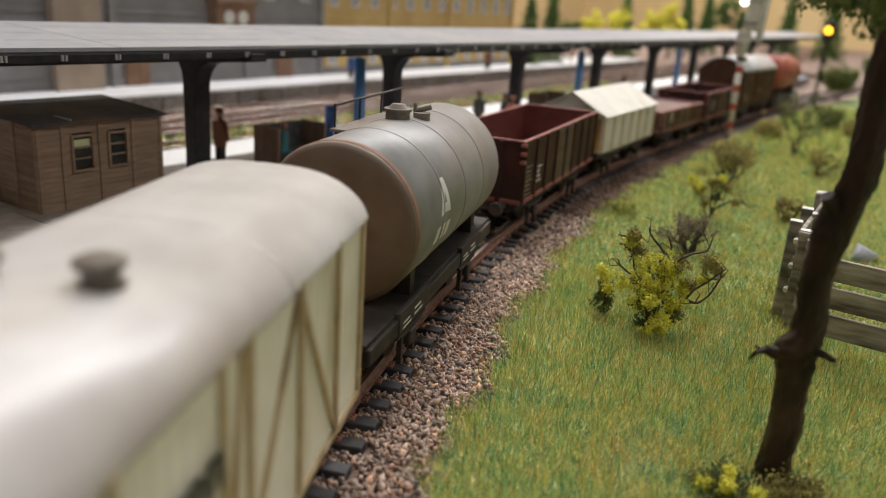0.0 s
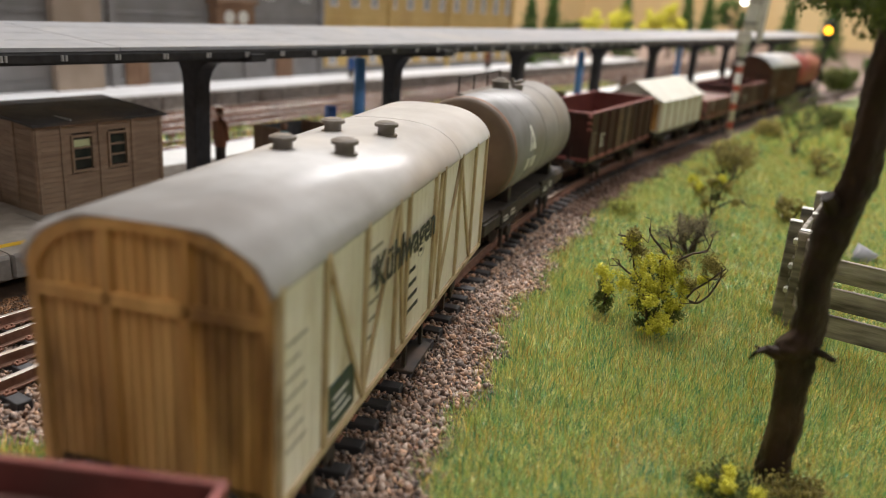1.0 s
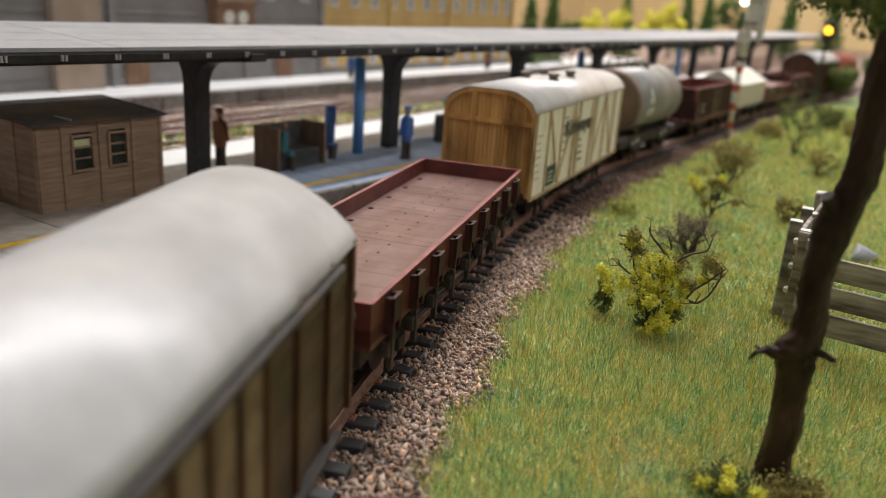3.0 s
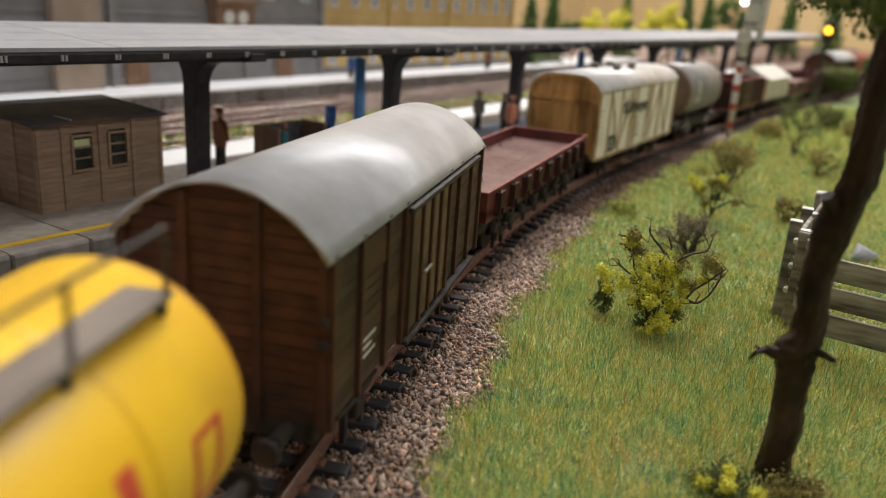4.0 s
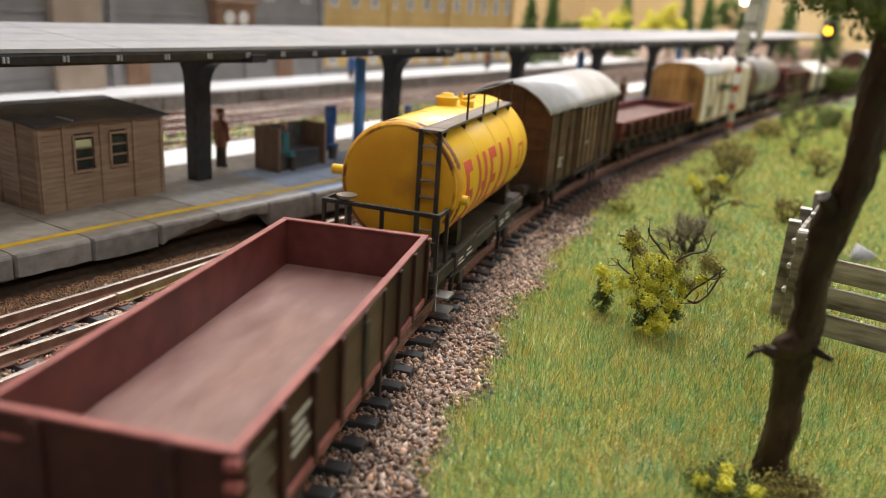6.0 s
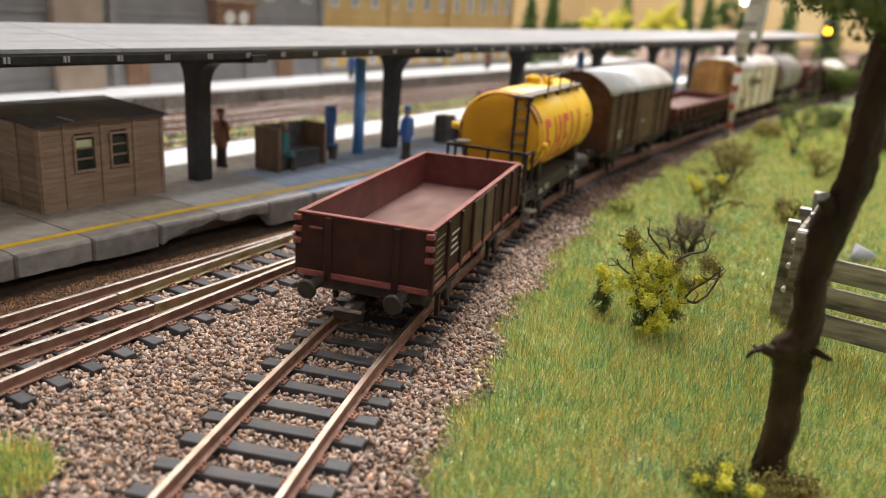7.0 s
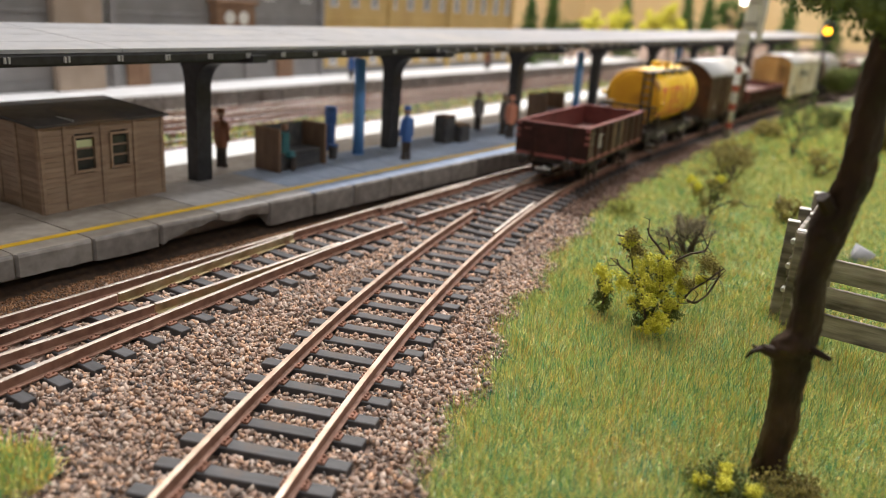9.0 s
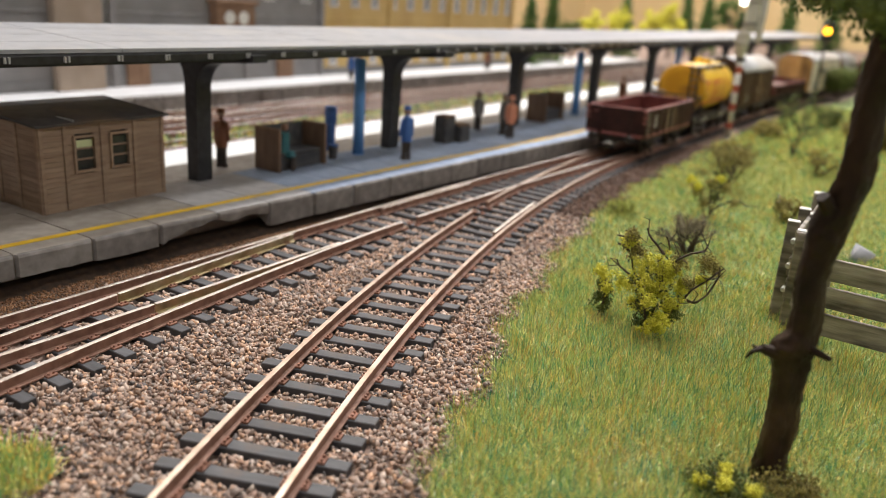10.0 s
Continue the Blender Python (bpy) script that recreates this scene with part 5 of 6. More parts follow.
    w, sets, L, tank, r, cz = tank_wagon("red_tank", "red_tank", "red tank wagon at the head of the train", 88.0, -38.0, 40.0, -1, False)
    TRAIN.append((w, sets, L, 358.0))


M["rust_rim"] = material("rust_rim", (0.72, 0.38, 0.02), (0.62, 0.30, 0.03), 300, 0.6, stain=(0.17, 0.06, 0.02), stain_scale=150, stain_at=(0.46, 0.56))
M["rust_band"] = material("rust_band", (0.17, 0.085, 0.05), (0.27, 0.14, 0.085), 300, 0.7)
M["red_tank"] = material("red_tank", (0.24, 0.05, 0.035), (0.32, 0.08, 0.055), 120, 0.4, stain=(0.16, 0.045, 0.035), stain_scale=50)


def wagon_pose(s, base):
    """Stands a wagon with both axles on the track."""
    x0, y0, _ = siding(s - base / 2)
    x1, y1, _ = siding(s + base / 2)
    return pose((x0 + x1) / 2 * MM, (y0 + y1) / 2 * MM, 0, 0, 0, -math.degrees(math.atan2(x1 - x0, y1 - y0)))


def motions():
    for w, sets, L, s0 in TRAIN:
        walk(w, [(t, wagon_pose(s0 + SPEED * t, L * 0.6)) for t in [0.25 * i for i in range(41)]])
    # wheels turn once every 33 mm of way
    for w, sets, L, s0 in TRAIN:
        for ax in sets:
            at = ax.matrix_basis.translation.copy()
            walk(ax, [(2 * i / 30, Matrix.Translation(at) @ Matrix.Rotation(-SPEED * (2 * i / 30) / 5.2, 4, "X")) for i in range(151)])


# ---- plants ----
def branch(bm, p, d, length, r, depth, rng, tips, wander=0.35, split=(2, 3)):
    n = 4
    for i in range(n):
        q = p + d * (length / n)
        rod(bm, p, q, r * (1 - 0.12 * i), r * (1 - 0.12 * (i + 1)), 6 if r > 0.5 else 4, False)
        p = q
        d = (d + Vector((rng.uniform(-1, 1), rng.uniform(-1, 1), rng.uniform(-0.5, 0.9))) * wander).normalized()
        if depth <= 1:
            tips.append(p.copy())
    if depth > 0:
        for k in range(rng.randint(*split)):
            e = (d + Vector((rng.uniform(-1, 1), rng.uniform(-1, 1), rng.uniform(-0.4, 0.7))) * 0.9).normalized()
            branch(bm, p, e, length * rng.uniform(0.6, 0.85), r * 0.6, depth - 1, rng, tips, wander, split)


def clumps(name, tips, per, spread, size, mat, parent, seed, label=""):
    """Foam-like leaf clumps round the branch tips, with gaps."""
    rng = np.random.default_rng(seed)
    t = np.array([tuple(p) for p in tips])
    c = np.repeat(t, per, axis=0) + rng.normal(0, spread, (len(t) * per, 3))
    ob = scatter(name, octa(), c, rng.uniform(size[0], size[1], len(c)), mat, label, "", rng, (0.6, 1.0), 0.35, parent)
    del ob["kind"]
    return ob


def shrub(label, x, y, height, stems, seed, leaf, per, spread, size, depth=2, lean=0.7, keep=1.0, z=None, twig="twig", rad=0.55):
    rng = random.Random(seed)
    s = thing("shrub", label, "shrub", "", "", (x, y, ground_height(x, y) if z is None else z))
    bm, tips = bmesh.new(), []
    for k in range(stems):
        a = 2 * math.pi * (k + rng.uniform(-0.3, 0.3)) / stems
        d = Vector((math.cos(a) * lean, math.sin(a) * lean, 1)).normalized()
        branch(bm, Vector((0, 0, -0.6)), d, height * 0.42, rad, depth, rng, tips)
    part("stem", bm, twig, s)
    tips = [t for t in tips if rng.random() < keep]
    if per > 50:
        tips += [Vector((rng.uniform(-6, 3), rng.uniform(-5, 2), rng.uniform(1, 14))) for k in range(18)]
    if tips and per:
        clumps("foliage", tips, per, spread, size, leaf, s, seed)
    return s


def lobed_shrub(label, x, y, seed, groups, twigs):
    """A shrub of foam lobes (x, y, z, radius round its foot), each a heap of small tufts, on bare branching twigs (x, z)."""
    s = thing("shrub", label, "shrub", "", "", (x, y, ground_height(x, y)))
    rng = np.random.default_rng(seed)
    bm = bmesh.new()
    for path in twigs:
        pts = [Vector((px, rng.uniform(-1.2, 1.2), pz - 0.5)) for px, pz in path]
        n = len(pts) - 1
        for i in range(n):
            mid = (pts[i] + pts[i + 1]) / 2 + Vector(rng.uniform(-0.5, 0.5, 3))
            r0, r1 = 0.34 - 0.18 * i / n, 0.34 - 0.18 * (i + 1) / n
            rod(bm, pts[i], mid, r0, (r0 + r1) / 2, 6, False)
            rod(bm, mid, pts[i + 1], (r0 + r1) / 2, r1, 6, False)
            for k in range(3):
                q = mid + Vector(rng.uniform(-2.6, 2.6, 3)) + Vector((0, -0.8, 0.8))
                rod(bm, mid, q, 0.13, 0.09, 4, False)
                rod(bm, q, q + Vector(rng.uniform(-2.2, 2.2, 3)) + Vector((0, 0, 0.8)), 0.09, 0.05, 4, False)
    part("stem", bm, "dark_twig", s)
    for mat, lobes in groups:
        c = []
        for lx, ly, lz, r in lobes:
            n = int(6 + 7 * r)
            d = rng.normal(size=(n, 3))
            d *= (r * rng.uniform(0.3, 1.2, n) / np.linalg.norm(d, axis=1))[:, None]
            tuft = d + np.array([lx, ly, max(lz, r * 0.7)])
            c.append(np.repeat(tuft, 30, axis=0) + rng.normal(0, 0.42, (n * 30, 3)))
        c = np.concatenate(c)
        ob = scatter("foliage", octa(), c, rng.uniform(0.13, 0.36, len(c)), mat, "", "", rng, (0.5, 1.0), 0.35, s)
        del ob["kind"]
    return s


def plants():
    lobed_shrub("yellow-green leafy shrub with bare dark twigs in the grass", 93.6, -231, 3,
                [("bush_leaf", [(-8, 0, 21, 2), (-4, 0, 16.5, 3), (0, 0, 17.5, 3), (3, 0, 16, 2), (-7.5, -2, 12, 2), (0, -5, 10, 1.5), (1, -5, 4, 2.6), (3.5, -5, 6, 2), (-4.5, 0, 7, 2), (5, 1, 12.5, 2), (4, -1, 9, 2), (9, 2, 15.5, 1), (0.5, -1, 12, 2.5), (-2.5, -2, 12.5, 2.5)]),
                 ("dark_leaf", [(-2, 2, 10, 5), (-2, 0, 4, 3), (3.5, 1, 7, 3), (0, 3, 15, 3)]),
                 ("olive_leaf", [(-8, 0, 23, 2), (3, 1, 18, 2), (9.5, 3, 19, 2.4), (11.5, 3, 18.5, 1.5), (6, 2, 14, 1.5), (-6.5, 1, 19, 1.5)])],
                [((0, 0), (-2.5, 8), (-7, 15.5), (-8.5, 20)), ((-7.5, 22), (-12, 22.5)), ((-8.5, 19.5), (-11, 21)), ((-2.5, 11), (-8.5, 14.5), (-10.5, 17)), ((-1, 18.5), (1, 22), (0.5, 25)),
                 ((2, 18.5), (6, 22), (9, 23.5), (9.5, 25)), ((1, 2), (7.5, 13.5), (13.5, 20)), ((7, 10.5), (9.5, 11.5), (12, 15.5), (13, 20.5)), ((0, 20), (-3.5, 23.5), (-4.5, 26)), ((0, 0), (0, 9), (0.5, 19))])
    lobed_shrub("small dark green plant with yellow tips beside the shrub", 80, -229, 5,
                [("dark_leaf", [(0, 1, 8, 2.4), (-0.5, 0, 4, 2.2)]), ("bush_leaf", [(-0.5, -1, 12, 2), (2, -3, 9, 1.1)])], [((0, 0), (0, 5), (-0.5, 11)), ((0, 4), (2, 8))])
    shrub("bare grey-brown twiggy shrub", 81, -157, 13, 9, 8, "dry_leaf", 4, 1.2, (0.18, 0.36), 3, 0.75, 0.6, None, "dark_twig", 0.75)
    lobed_shrub("olive and yellow shrub with dark stems", 74.5, -106.7, 9,
                [("olive_leaf", [(-5, 0, 11, 2.5), (0, 0, 15, 2.6), (5, 1, 14, 2.2), (-2, -1, 7, 1.6), (9, 0, 9, 1.4)]), ("bush_leaf", [(-5, -2, 13, 1.4), (3, -2, 17, 1.4), (-8, 0, 15, 1.5)]), ("dark_leaf", [(1, 2, 9, 2.4)])],
                [((0, 0), (1, 6), (3, 14), (4, 19)), ((0, 0), (-3, 8), (-8, 14)), ((1, 5), (8, 10), (17, 9)), ((0, 0), (0, 8), (-2, 17))])
    shrub("dark ochre shrub with sparse leaves", 66, -45, 19, 6, 11, "olive_leaf", 10, 1.2, (0.25, 0.55), 3, 0.6, 0.35)
    shrub("dark twiggy shrub beside the track", 59, -4, 18, 6, 14, "olive_leaf", 6, 1.0, (0.25, 0.6), 3, 0.6, 0.3)
    shrub("small dark brown shrub", 99, -87, 14, 5, 17, "olive_leaf", 10, 0.9, (0.3, 0.7), 1, 0.5, 0.8)
    shrub("tall dark green shrub", 74, 82, 38, 4, 20, "dark_leaf", 9, 1.6, (0.4, 0.9), 2, 0.22, 0.55)
    shrub("dark ochre drooping shrub in the meadow", 95, 30, 20, 4, 23, "olive_leaf", 12, 1.5, (0.4, 0.9), 1, 0.6, 0.7)
    shrub("dark shrub in the far meadow", 73, 240, 22, 5, 26, "dark_leaf", 14, 2.0, (0.6, 1.2), 1, 0.6, 0.7)
    shrub("pale green shrub in the far meadow", 92, 200, 20, 6, 29, "olive_leaf", 10, 1.6, (0.5, 0.9), 1, 0.8, 0.6)
    shrub("flat yellow-green ground plant", 46.5, -124, 9, 8, 32, "pale_leaf", 12, 1.4, (0.25, 0.55), 1, 1.5, 0.6)
    shrub("yellow-green leafy plant at the foot of the tree", 123, -287, 7, 6, 35, "dark_leaf", 18, 0.9, (0.2, 0.42), 1, 1.5, 0.9, None, "twig", 0.3)
    lobed_shrub("low plant with yellow leaf flakes under the tree", 126, -289, 44,
                [("dark_leaf", [(-4, 0, 2, 1.8), (1, -1, 2.4, 2), (5, 0, 2, 1.6)]), ("bush_leaf", [(-5, -1, 3, 0.8), (-1, -2, 4, 0.9), (3, -2, 4.5, 0.8), (-2, 1, 5, 0.8)])], [((0, 0), (-1, 3), (-2, 5)), ((0, 0), (2, 2), (3, 4))])
    shrub("olive leafy plant at the foot of the tree", 134, -284, 8, 6, 38, "olive_leaf", 20, 0.9, (0.2, 0.42), 1, 1.3, 0.9, None, "twig", 0.3)
    shrub("grey-green ground plant under the tree", 128, -293, 5, 6, 41, "dark_leaf", 18, 0.8, (0.2, 0.45), 1, 1.6, 0.9, None, "twig", 0.25)
    for x, y, h, sd, leaf in ((47, 150, 9, 61, "olive_leaf"), (112, 150, 22, 62, "olive_leaf"), (120, 330, 40, 63, "dark_leaf"), (98, 420, 26, 64, "olive_leaf"), (46, 520, 40, 65, "dark_leaf"), (80, 640, 50, 66, "tree_leaf")):
        shrub("leafy shrub in the far meadow", x, y, h, 5, sd, leaf, 22, 2.4, (0.9, 1.6), 2, 0.6, 0.7)
    # fallen twigs
    for pts in (((88, -36, -1), (92, -60, 0.5), (97, -84, -1)), ((29, -6, -2.4), (35, -10, -0.6), (40, -16, -1.6))):
        bm = bmesh.new()
        for a, b in zip(pts, pts[1:]):
            rod(bm, a, b, 0.5, 0.35, 6)
        tagged(part("fallen_twig", bm, "twig"), "thin dry twig lying in the grass", "twig")


M["dark_twig"] = material("dark_twig", (0.05, 0.035, 0.024), (0.11, 0.08, 0.055), 400, 0.75, bump=0.4)
M["dry_leaf"] = palette_material("dry_leaf", [(0.16, 0.13, 0.08), (0.26, 0.22, 0.14), (0.36, 0.33, 0.22)], 0.8, 0.2, 60, 0.3)


def near_tree():
    t = thing("broadleaf_tree", "leaning tree with knotty dark bark and a leafy crown", "tree")
    rng = random.Random(77)
    path = [(129.1, -278, -4.0, 3.3), (129.2, -278, 0, 2.75), (129.1, -278, 3.2, 2.5), (129.3, -278, 8.6, 2.6), (129.3, -278, 13.8, 2.45), (129.2, -278, 17.9, 2.6), (129.0, -278, 20.8, 3.1), (129.0, -278, 22.7, 3.3), (129.8, -278, 25.0, 2.55),
            (129.7, -278, 28.8, 2.4), (129.4, -278, 33.4, 2.4), (129.6, -278, 38.1, 2.4), (130.0, -278, 41.8, 2.6), (130.7, -278, 44.6, 2.7), (131.5, -278, 47.4, 2.5), (132.1, -278, 50.0, 2.35), (132.0, -278, 54, 2.3), (131.9, -278, 59.9, 2.25),
            (132.4, -278, 64, 2.45), (132.7, -278, 70, 2.5), (133, -278, 80, 2.4), (133, -277, 95, 2.0), (133, -276, 112, 1.4)]
    bm = bmesh.new()
    rows, seg = [], 30
    fine = []
    for (a, b) in zip(path, path[1:]):
        for k in range(6):
            f = k / 6
            fine.append(tuple(p + (q - p) * f for p, q in zip(a, b)))
    fine.append(path[-1])
    for x, y, z, r in fine:
        ring = []
        for i in range(seg):
            a = 2 * math.pi * i / seg
            rr = r * (1 + 0.2 * noise.noise((math.cos(a) * 1.3, math.sin(a) * 1.3 + 5, z * 0.16)) + 0.16 * noise.noise((math.cos(a) * 4, math.sin(a) * 4, z * 0.6)) + 0.10 * noise.noise((math.cos(a) * 9, math.sin(a) * 9, z * 1.3)))
            ring.append(bm.verts.new((x + rr * math.cos(a), y + rr * math.sin(a), z)))
        rows.append(ring)
    for r0, r1 in zip(rows, rows[1:]):
        for i in range(seg):
            bm.faces.new((r0[i], r0[(i + 1) % seg], r1[(i + 1) % seg], r1[i]))
    bm.faces.new(rows[0][::-1])
    bm.faces.new(rows[-1])
    part("trunk", bm, "bark", t, "", True)
    stub = bmesh.new()
    rod(stub, (127.5, -279.5, 21.2), (124.8, -281, 21.9), 1.5, 0.8, 8)
    rod(stub, (124.8, -281, 21.9), (123.6, -282, 21.4), 0.7, 0.35, 6)
    rod(stub, (123.6, -282, 21.4), (122.9, -282.4, 20.2), 0.4, 0.2, 6)
    rod(stub, (124.4, -281.2, 21.8), (123.2, -281.6, 22.2), 0.4, 0.15, 6)
    part("branch_stub", stub, "bark", t)
    stub = bmesh.new()
    rod(stub, (131.5, -279.5, 23.2), (134.6, -281, 23.0), 0.8, 0.4, 8)
    part("branch_stub", stub, "bark", t)
    stub = bmesh.new()
    rod(stub, (130.0, -279, 45.2), (128.6, -280.6, 47.4), 1.7, 1.0, 8)
    part("branch_stub", stub, "bark", t)
    limbs, tips = bmesh.new(), []
    for k in range(9):
        a = 2 * math.pi * k / 9 + 0.3
        z = 80 + 3.2 * k
        branch(limbs, Vector((131.3, -277.5, z)), Vector((math.cos(a), math.sin(a), 0.55)).normalized(), 17, 1.2, 2, rng, tips, 0.3)
    # low leafy branch over the view
    for z, d in ((76, (-0.55, 0.8, 0.12)), (78, (0.3, 0.9, 0.05)), (77, (-0.2, 1.0, -0.02))):
        branch(limbs, Vector((131.2, -277.8, z)), Vector(d).normalized(), 12, 0.9, 2, rng, tips, 0.22)
    part("limb", limbs, "bark", t)
    low = [Vector((rng.uniform(118, 138), rng.uniform(-282, -262), rng.uniform(74.5, 90))) for k in range(70)]
    low += [Vector((rng.uniform(127, 142), rng.uniform(-318, -286), rng.uniform(74.6, 81))) for k in range(75)]
    low += [Vector((rng.uniform(130, 143), rng.uniform(-300, -264), rng.uniform(73.4, 80))) for k in range(110)]
    low += [Vector((rng.uniform(129.5, 140), rng.uniform(-292, -266), rng.uniform(71.6, 76))) for k in range(90)]
    low += [Vector((rng.uniform(119, 131), rng.uniform(-288, -255), rng.uniform(75.2, 78))) for k in range(60)]
    clumps("crown", tips + low, 26, 1.4, (0.25, 0.6), "crown_leaf", t, 78)


def far_tree(label, x, y, h, seed, conifer=False, leaf="tree_leaf"):
    t = thing("distant_tree", label, "tree", "trees behind the station", "", (x, y, -3))
    rng = random.Random(seed)
    bm, tips = bmesh.new(), []
    rod(bm, (0, 0, 0), (0, 0, h * 0.9), h * 0.03, h * 0.006, 8)
    if conifer:
        for i in range(60):
            z = h * (0.12 + 0.86 * (i / 60))
            a, l = i * 2.4, h * 0.24 * (1.02 - i / 60)
            e = Vector((math.cos(a) * l, math.sin(a) * l, z - l * 0.25))
            rod(bm, (0, 0, z), e, h * 0.008, h * 0.003, 4, False)
            for f in (0.4, 0.7, 1.0):
                tips.append(Vector((0, 0, z)).lerp(e, f))
    else:
        for k in range(6):
            a = k * 1.05
            branch(bm, Vector((0, 0, h * (0.3 + 0.07 * k))), Vector((math.cos(a), math.sin(a), 0.8)).normalized(), h * 0.2, h * 0.018, 2, rng, tips, 0.3)
    part("trunk", bm, "bark", t)
    clumps("crown", tips, 7, h * 0.028, (h * 0.014, h * 0.03), leaf, t, seed)


def far_trees():
    for i, (x, y, h, con, leaf) in enumerate((
        (-296, 470, 84, True, "tree_leaf"), (-300, 540, 90, True, "tree_leaf"), (-290, 590, 62, False, "dark_leaf"), (-310, 700, 72, False, "bush_leaf"), (-300, 780, 78, False, "bush_leaf"),
        (-320, 860, 100, True, "tree_leaf"), (-300, 960, 82, False, "bush_leaf"), (-310, 1080, 92, False, "bush_leaf"), (-330, 1240, 118, True, "tree_leaf"), (-320, 1360, 120, True, "tree_leaf"),
        (-300, 1500, 124, False, "tree_leaf"), (-180, 1500, 130, True, "tree_leaf"), (-90, 1480, 136, True, "tree_leaf"), (10, 1500, 126, False, "dark_leaf"), (60, 1390, 104, False, "bush_leaf"),
        (150, 1180, 128, False, "dark_leaf"), (120, 950, 108, False, "dark_leaf"), (200, 900, 84, False, "tree_leaf"), (270, 1200, 120, False, "tree_leaf"), (190, 700, 60, False, "tree_leaf"))):
        far_tree("dark conifer behind the station" if con else ("yellow-green leafy tree behind the station" if leaf == "bush_leaf" else "dark green leafy tree behind the station"), x, y, h, 200 + i, con, leaf)


# ---- by the line ----
def fence():
    f = thing("wooden_fence", "weathered grey wooden board fence with pale bolts", "fence")
    posts = ((115.7, -198.3, 26.5), (115.5, -178.6, 26.0), (115.8, -155.0, 26.5), (118.9, -202.5, 25.5), (118.6, -181.0, 25.5), (126.6, -219.0, 27.0), (152.0, -220.6, 26.0))
    for x, y, h in posts:
        b = box(bmesh.new(), -1.5, 1.5, -1.3, 1.3, -3.5, h - 2, 0.25, Matrix.Translation((x, y, 0)) @ Matrix.Rotation(random.uniform(-0.04, 0.04), 4, "X") @ Matrix.Rotation(0.1 if x < 126 else 0, 4, "Z"))
        p = part("post", b, "fence_wood", f)
        # thin white slab that paints the lit rim on the post's top
        part("post_cap", box(bmesh.new(), -1.45, 1.45, -1.25, 1.25, h - 2.02, h - 1.75, 0.1, Matrix.Translation((x, y, 0)) @ Matrix.Rotation(0.1 if x < 126 else 0, 4, "Z")), "white_mark", p, "pale post top with light painted into its colour")

    def board(p, q, z0, z1):
        d = Vector((q[0] - p[0], q[1] - p[1], 0))
        m = Matrix.Translation(((p[0] + q[0]) / 2, (p[1] + q[1]) / 2, (z0 + z1) / 2)) @ Matrix.Rotation(math.atan2(d.y, d.x) + random.uniform(-0.01, 0.01), 4, "Z") @ Matrix.Rotation(random.uniform(-0.012, 0.012), 4, "Y")
        part("board", box(bmesh.new(), -d.length / 2, d.length / 2, -0.55, 0.55, -(z1 - z0) / 2, (z1 - z0) / 2, 0.15, m), "fence_wood", f)

    for z0, z1 in ((17.6, 22.6), (11.4, 16.2), (4.8, 10.0)):
        board((125.5, -220.4), (175, -222.6), z0, z1)
        board((119.8, -204.0), (125.6, -218.6), z0 - 0.2, z1 - 0.4)
        board((117.2, -201.0), (117.2, -150.0), z0, z1)
    bolts = bmesh.new()
    for z in (20.2, 13.8, 7.5):
        rod(bolts, (117.0, -200.9, z), (116.8, -202.2, z), 0.9, 0.6, 8)
    part("bolt", bolts, "white_mark", f, "pale bolt heads")
    tagged(scatter("rock", chip(), [(129, -122, -0.5)], [4.6], "rock", "", "", np.random.default_rng(2), (0.55, 0.9), 0.4), "grey boulder in the grass behind the fence", "rock")
    tagged(scatter("rock", chip(), [(146, -150, -0.5)], [3.4], "rock", "", "", np.random.default_rng(3), (0.6, 0.9), 0.35), "small grey rock in the grass", "rock")
    for o in bpy.data.objects:
        if o.name.startswith("rock") and "kind" in o:
            del o["kind"]


M["rock"] = material("rock", (0.24, 0.24, 0.26), (0.34, 0.34, 0.37), 120, 0.85, bump=0.6, stain=(0.22, 0.22, 0.22), stain_scale=60)


def crossing_post():
    p = thing("crossing_post", "red and white banded post with a tall white board", "signal post", "", "", (24.4, 136, -3))
    bm = rod(bmesh.new(), (0, 0, 0), (0, 0, 52), 2.0, seg=14)
    mast = part("mast", bm, "pole_white", p, "white mast with red bands", True)
    for z in (6, 18, 30, 42):
        part("red_band", rod(bmesh.new(), (0, 0, z), (0, 0, z + 4.6), 2.08, seg=14), "pole_red", mast)
    part("collar", rod(bmesh.new(), (0, 0, 50), (0, 0, 52), 3.2, seg=14), "underframe", p)
    part("board_lower", rod(box(bmesh.new(), -5.0, 3.4, -2.2, 2.2, 60, 68, 0.8), (-0.6, 0, 52), (-0.6, 0, 60.2), 2.2, 4.4, 12), "pole_white", p, "white post casing")
    part("board_upper", box(bmesh.new(), -4.0, 4.6, -2.0, 2.0, 68.2, 100, 0.9, Matrix.Rotation(0.03, 4, "Y")), "pole_white", p, "tall white board")
    part("board_edge", box(bmesh.new(), 4.8, 8.6, -1.6, 1.6, 62, 100, 0.6, Matrix.Rotation(0.03, 4, "Y")), "pole_white", p)
    for z in (60, 73, 86):
        part("strap", boxes((-5.3, 6.6, -2.4, 2.4, z, z + 0.7)), "underframe", p)


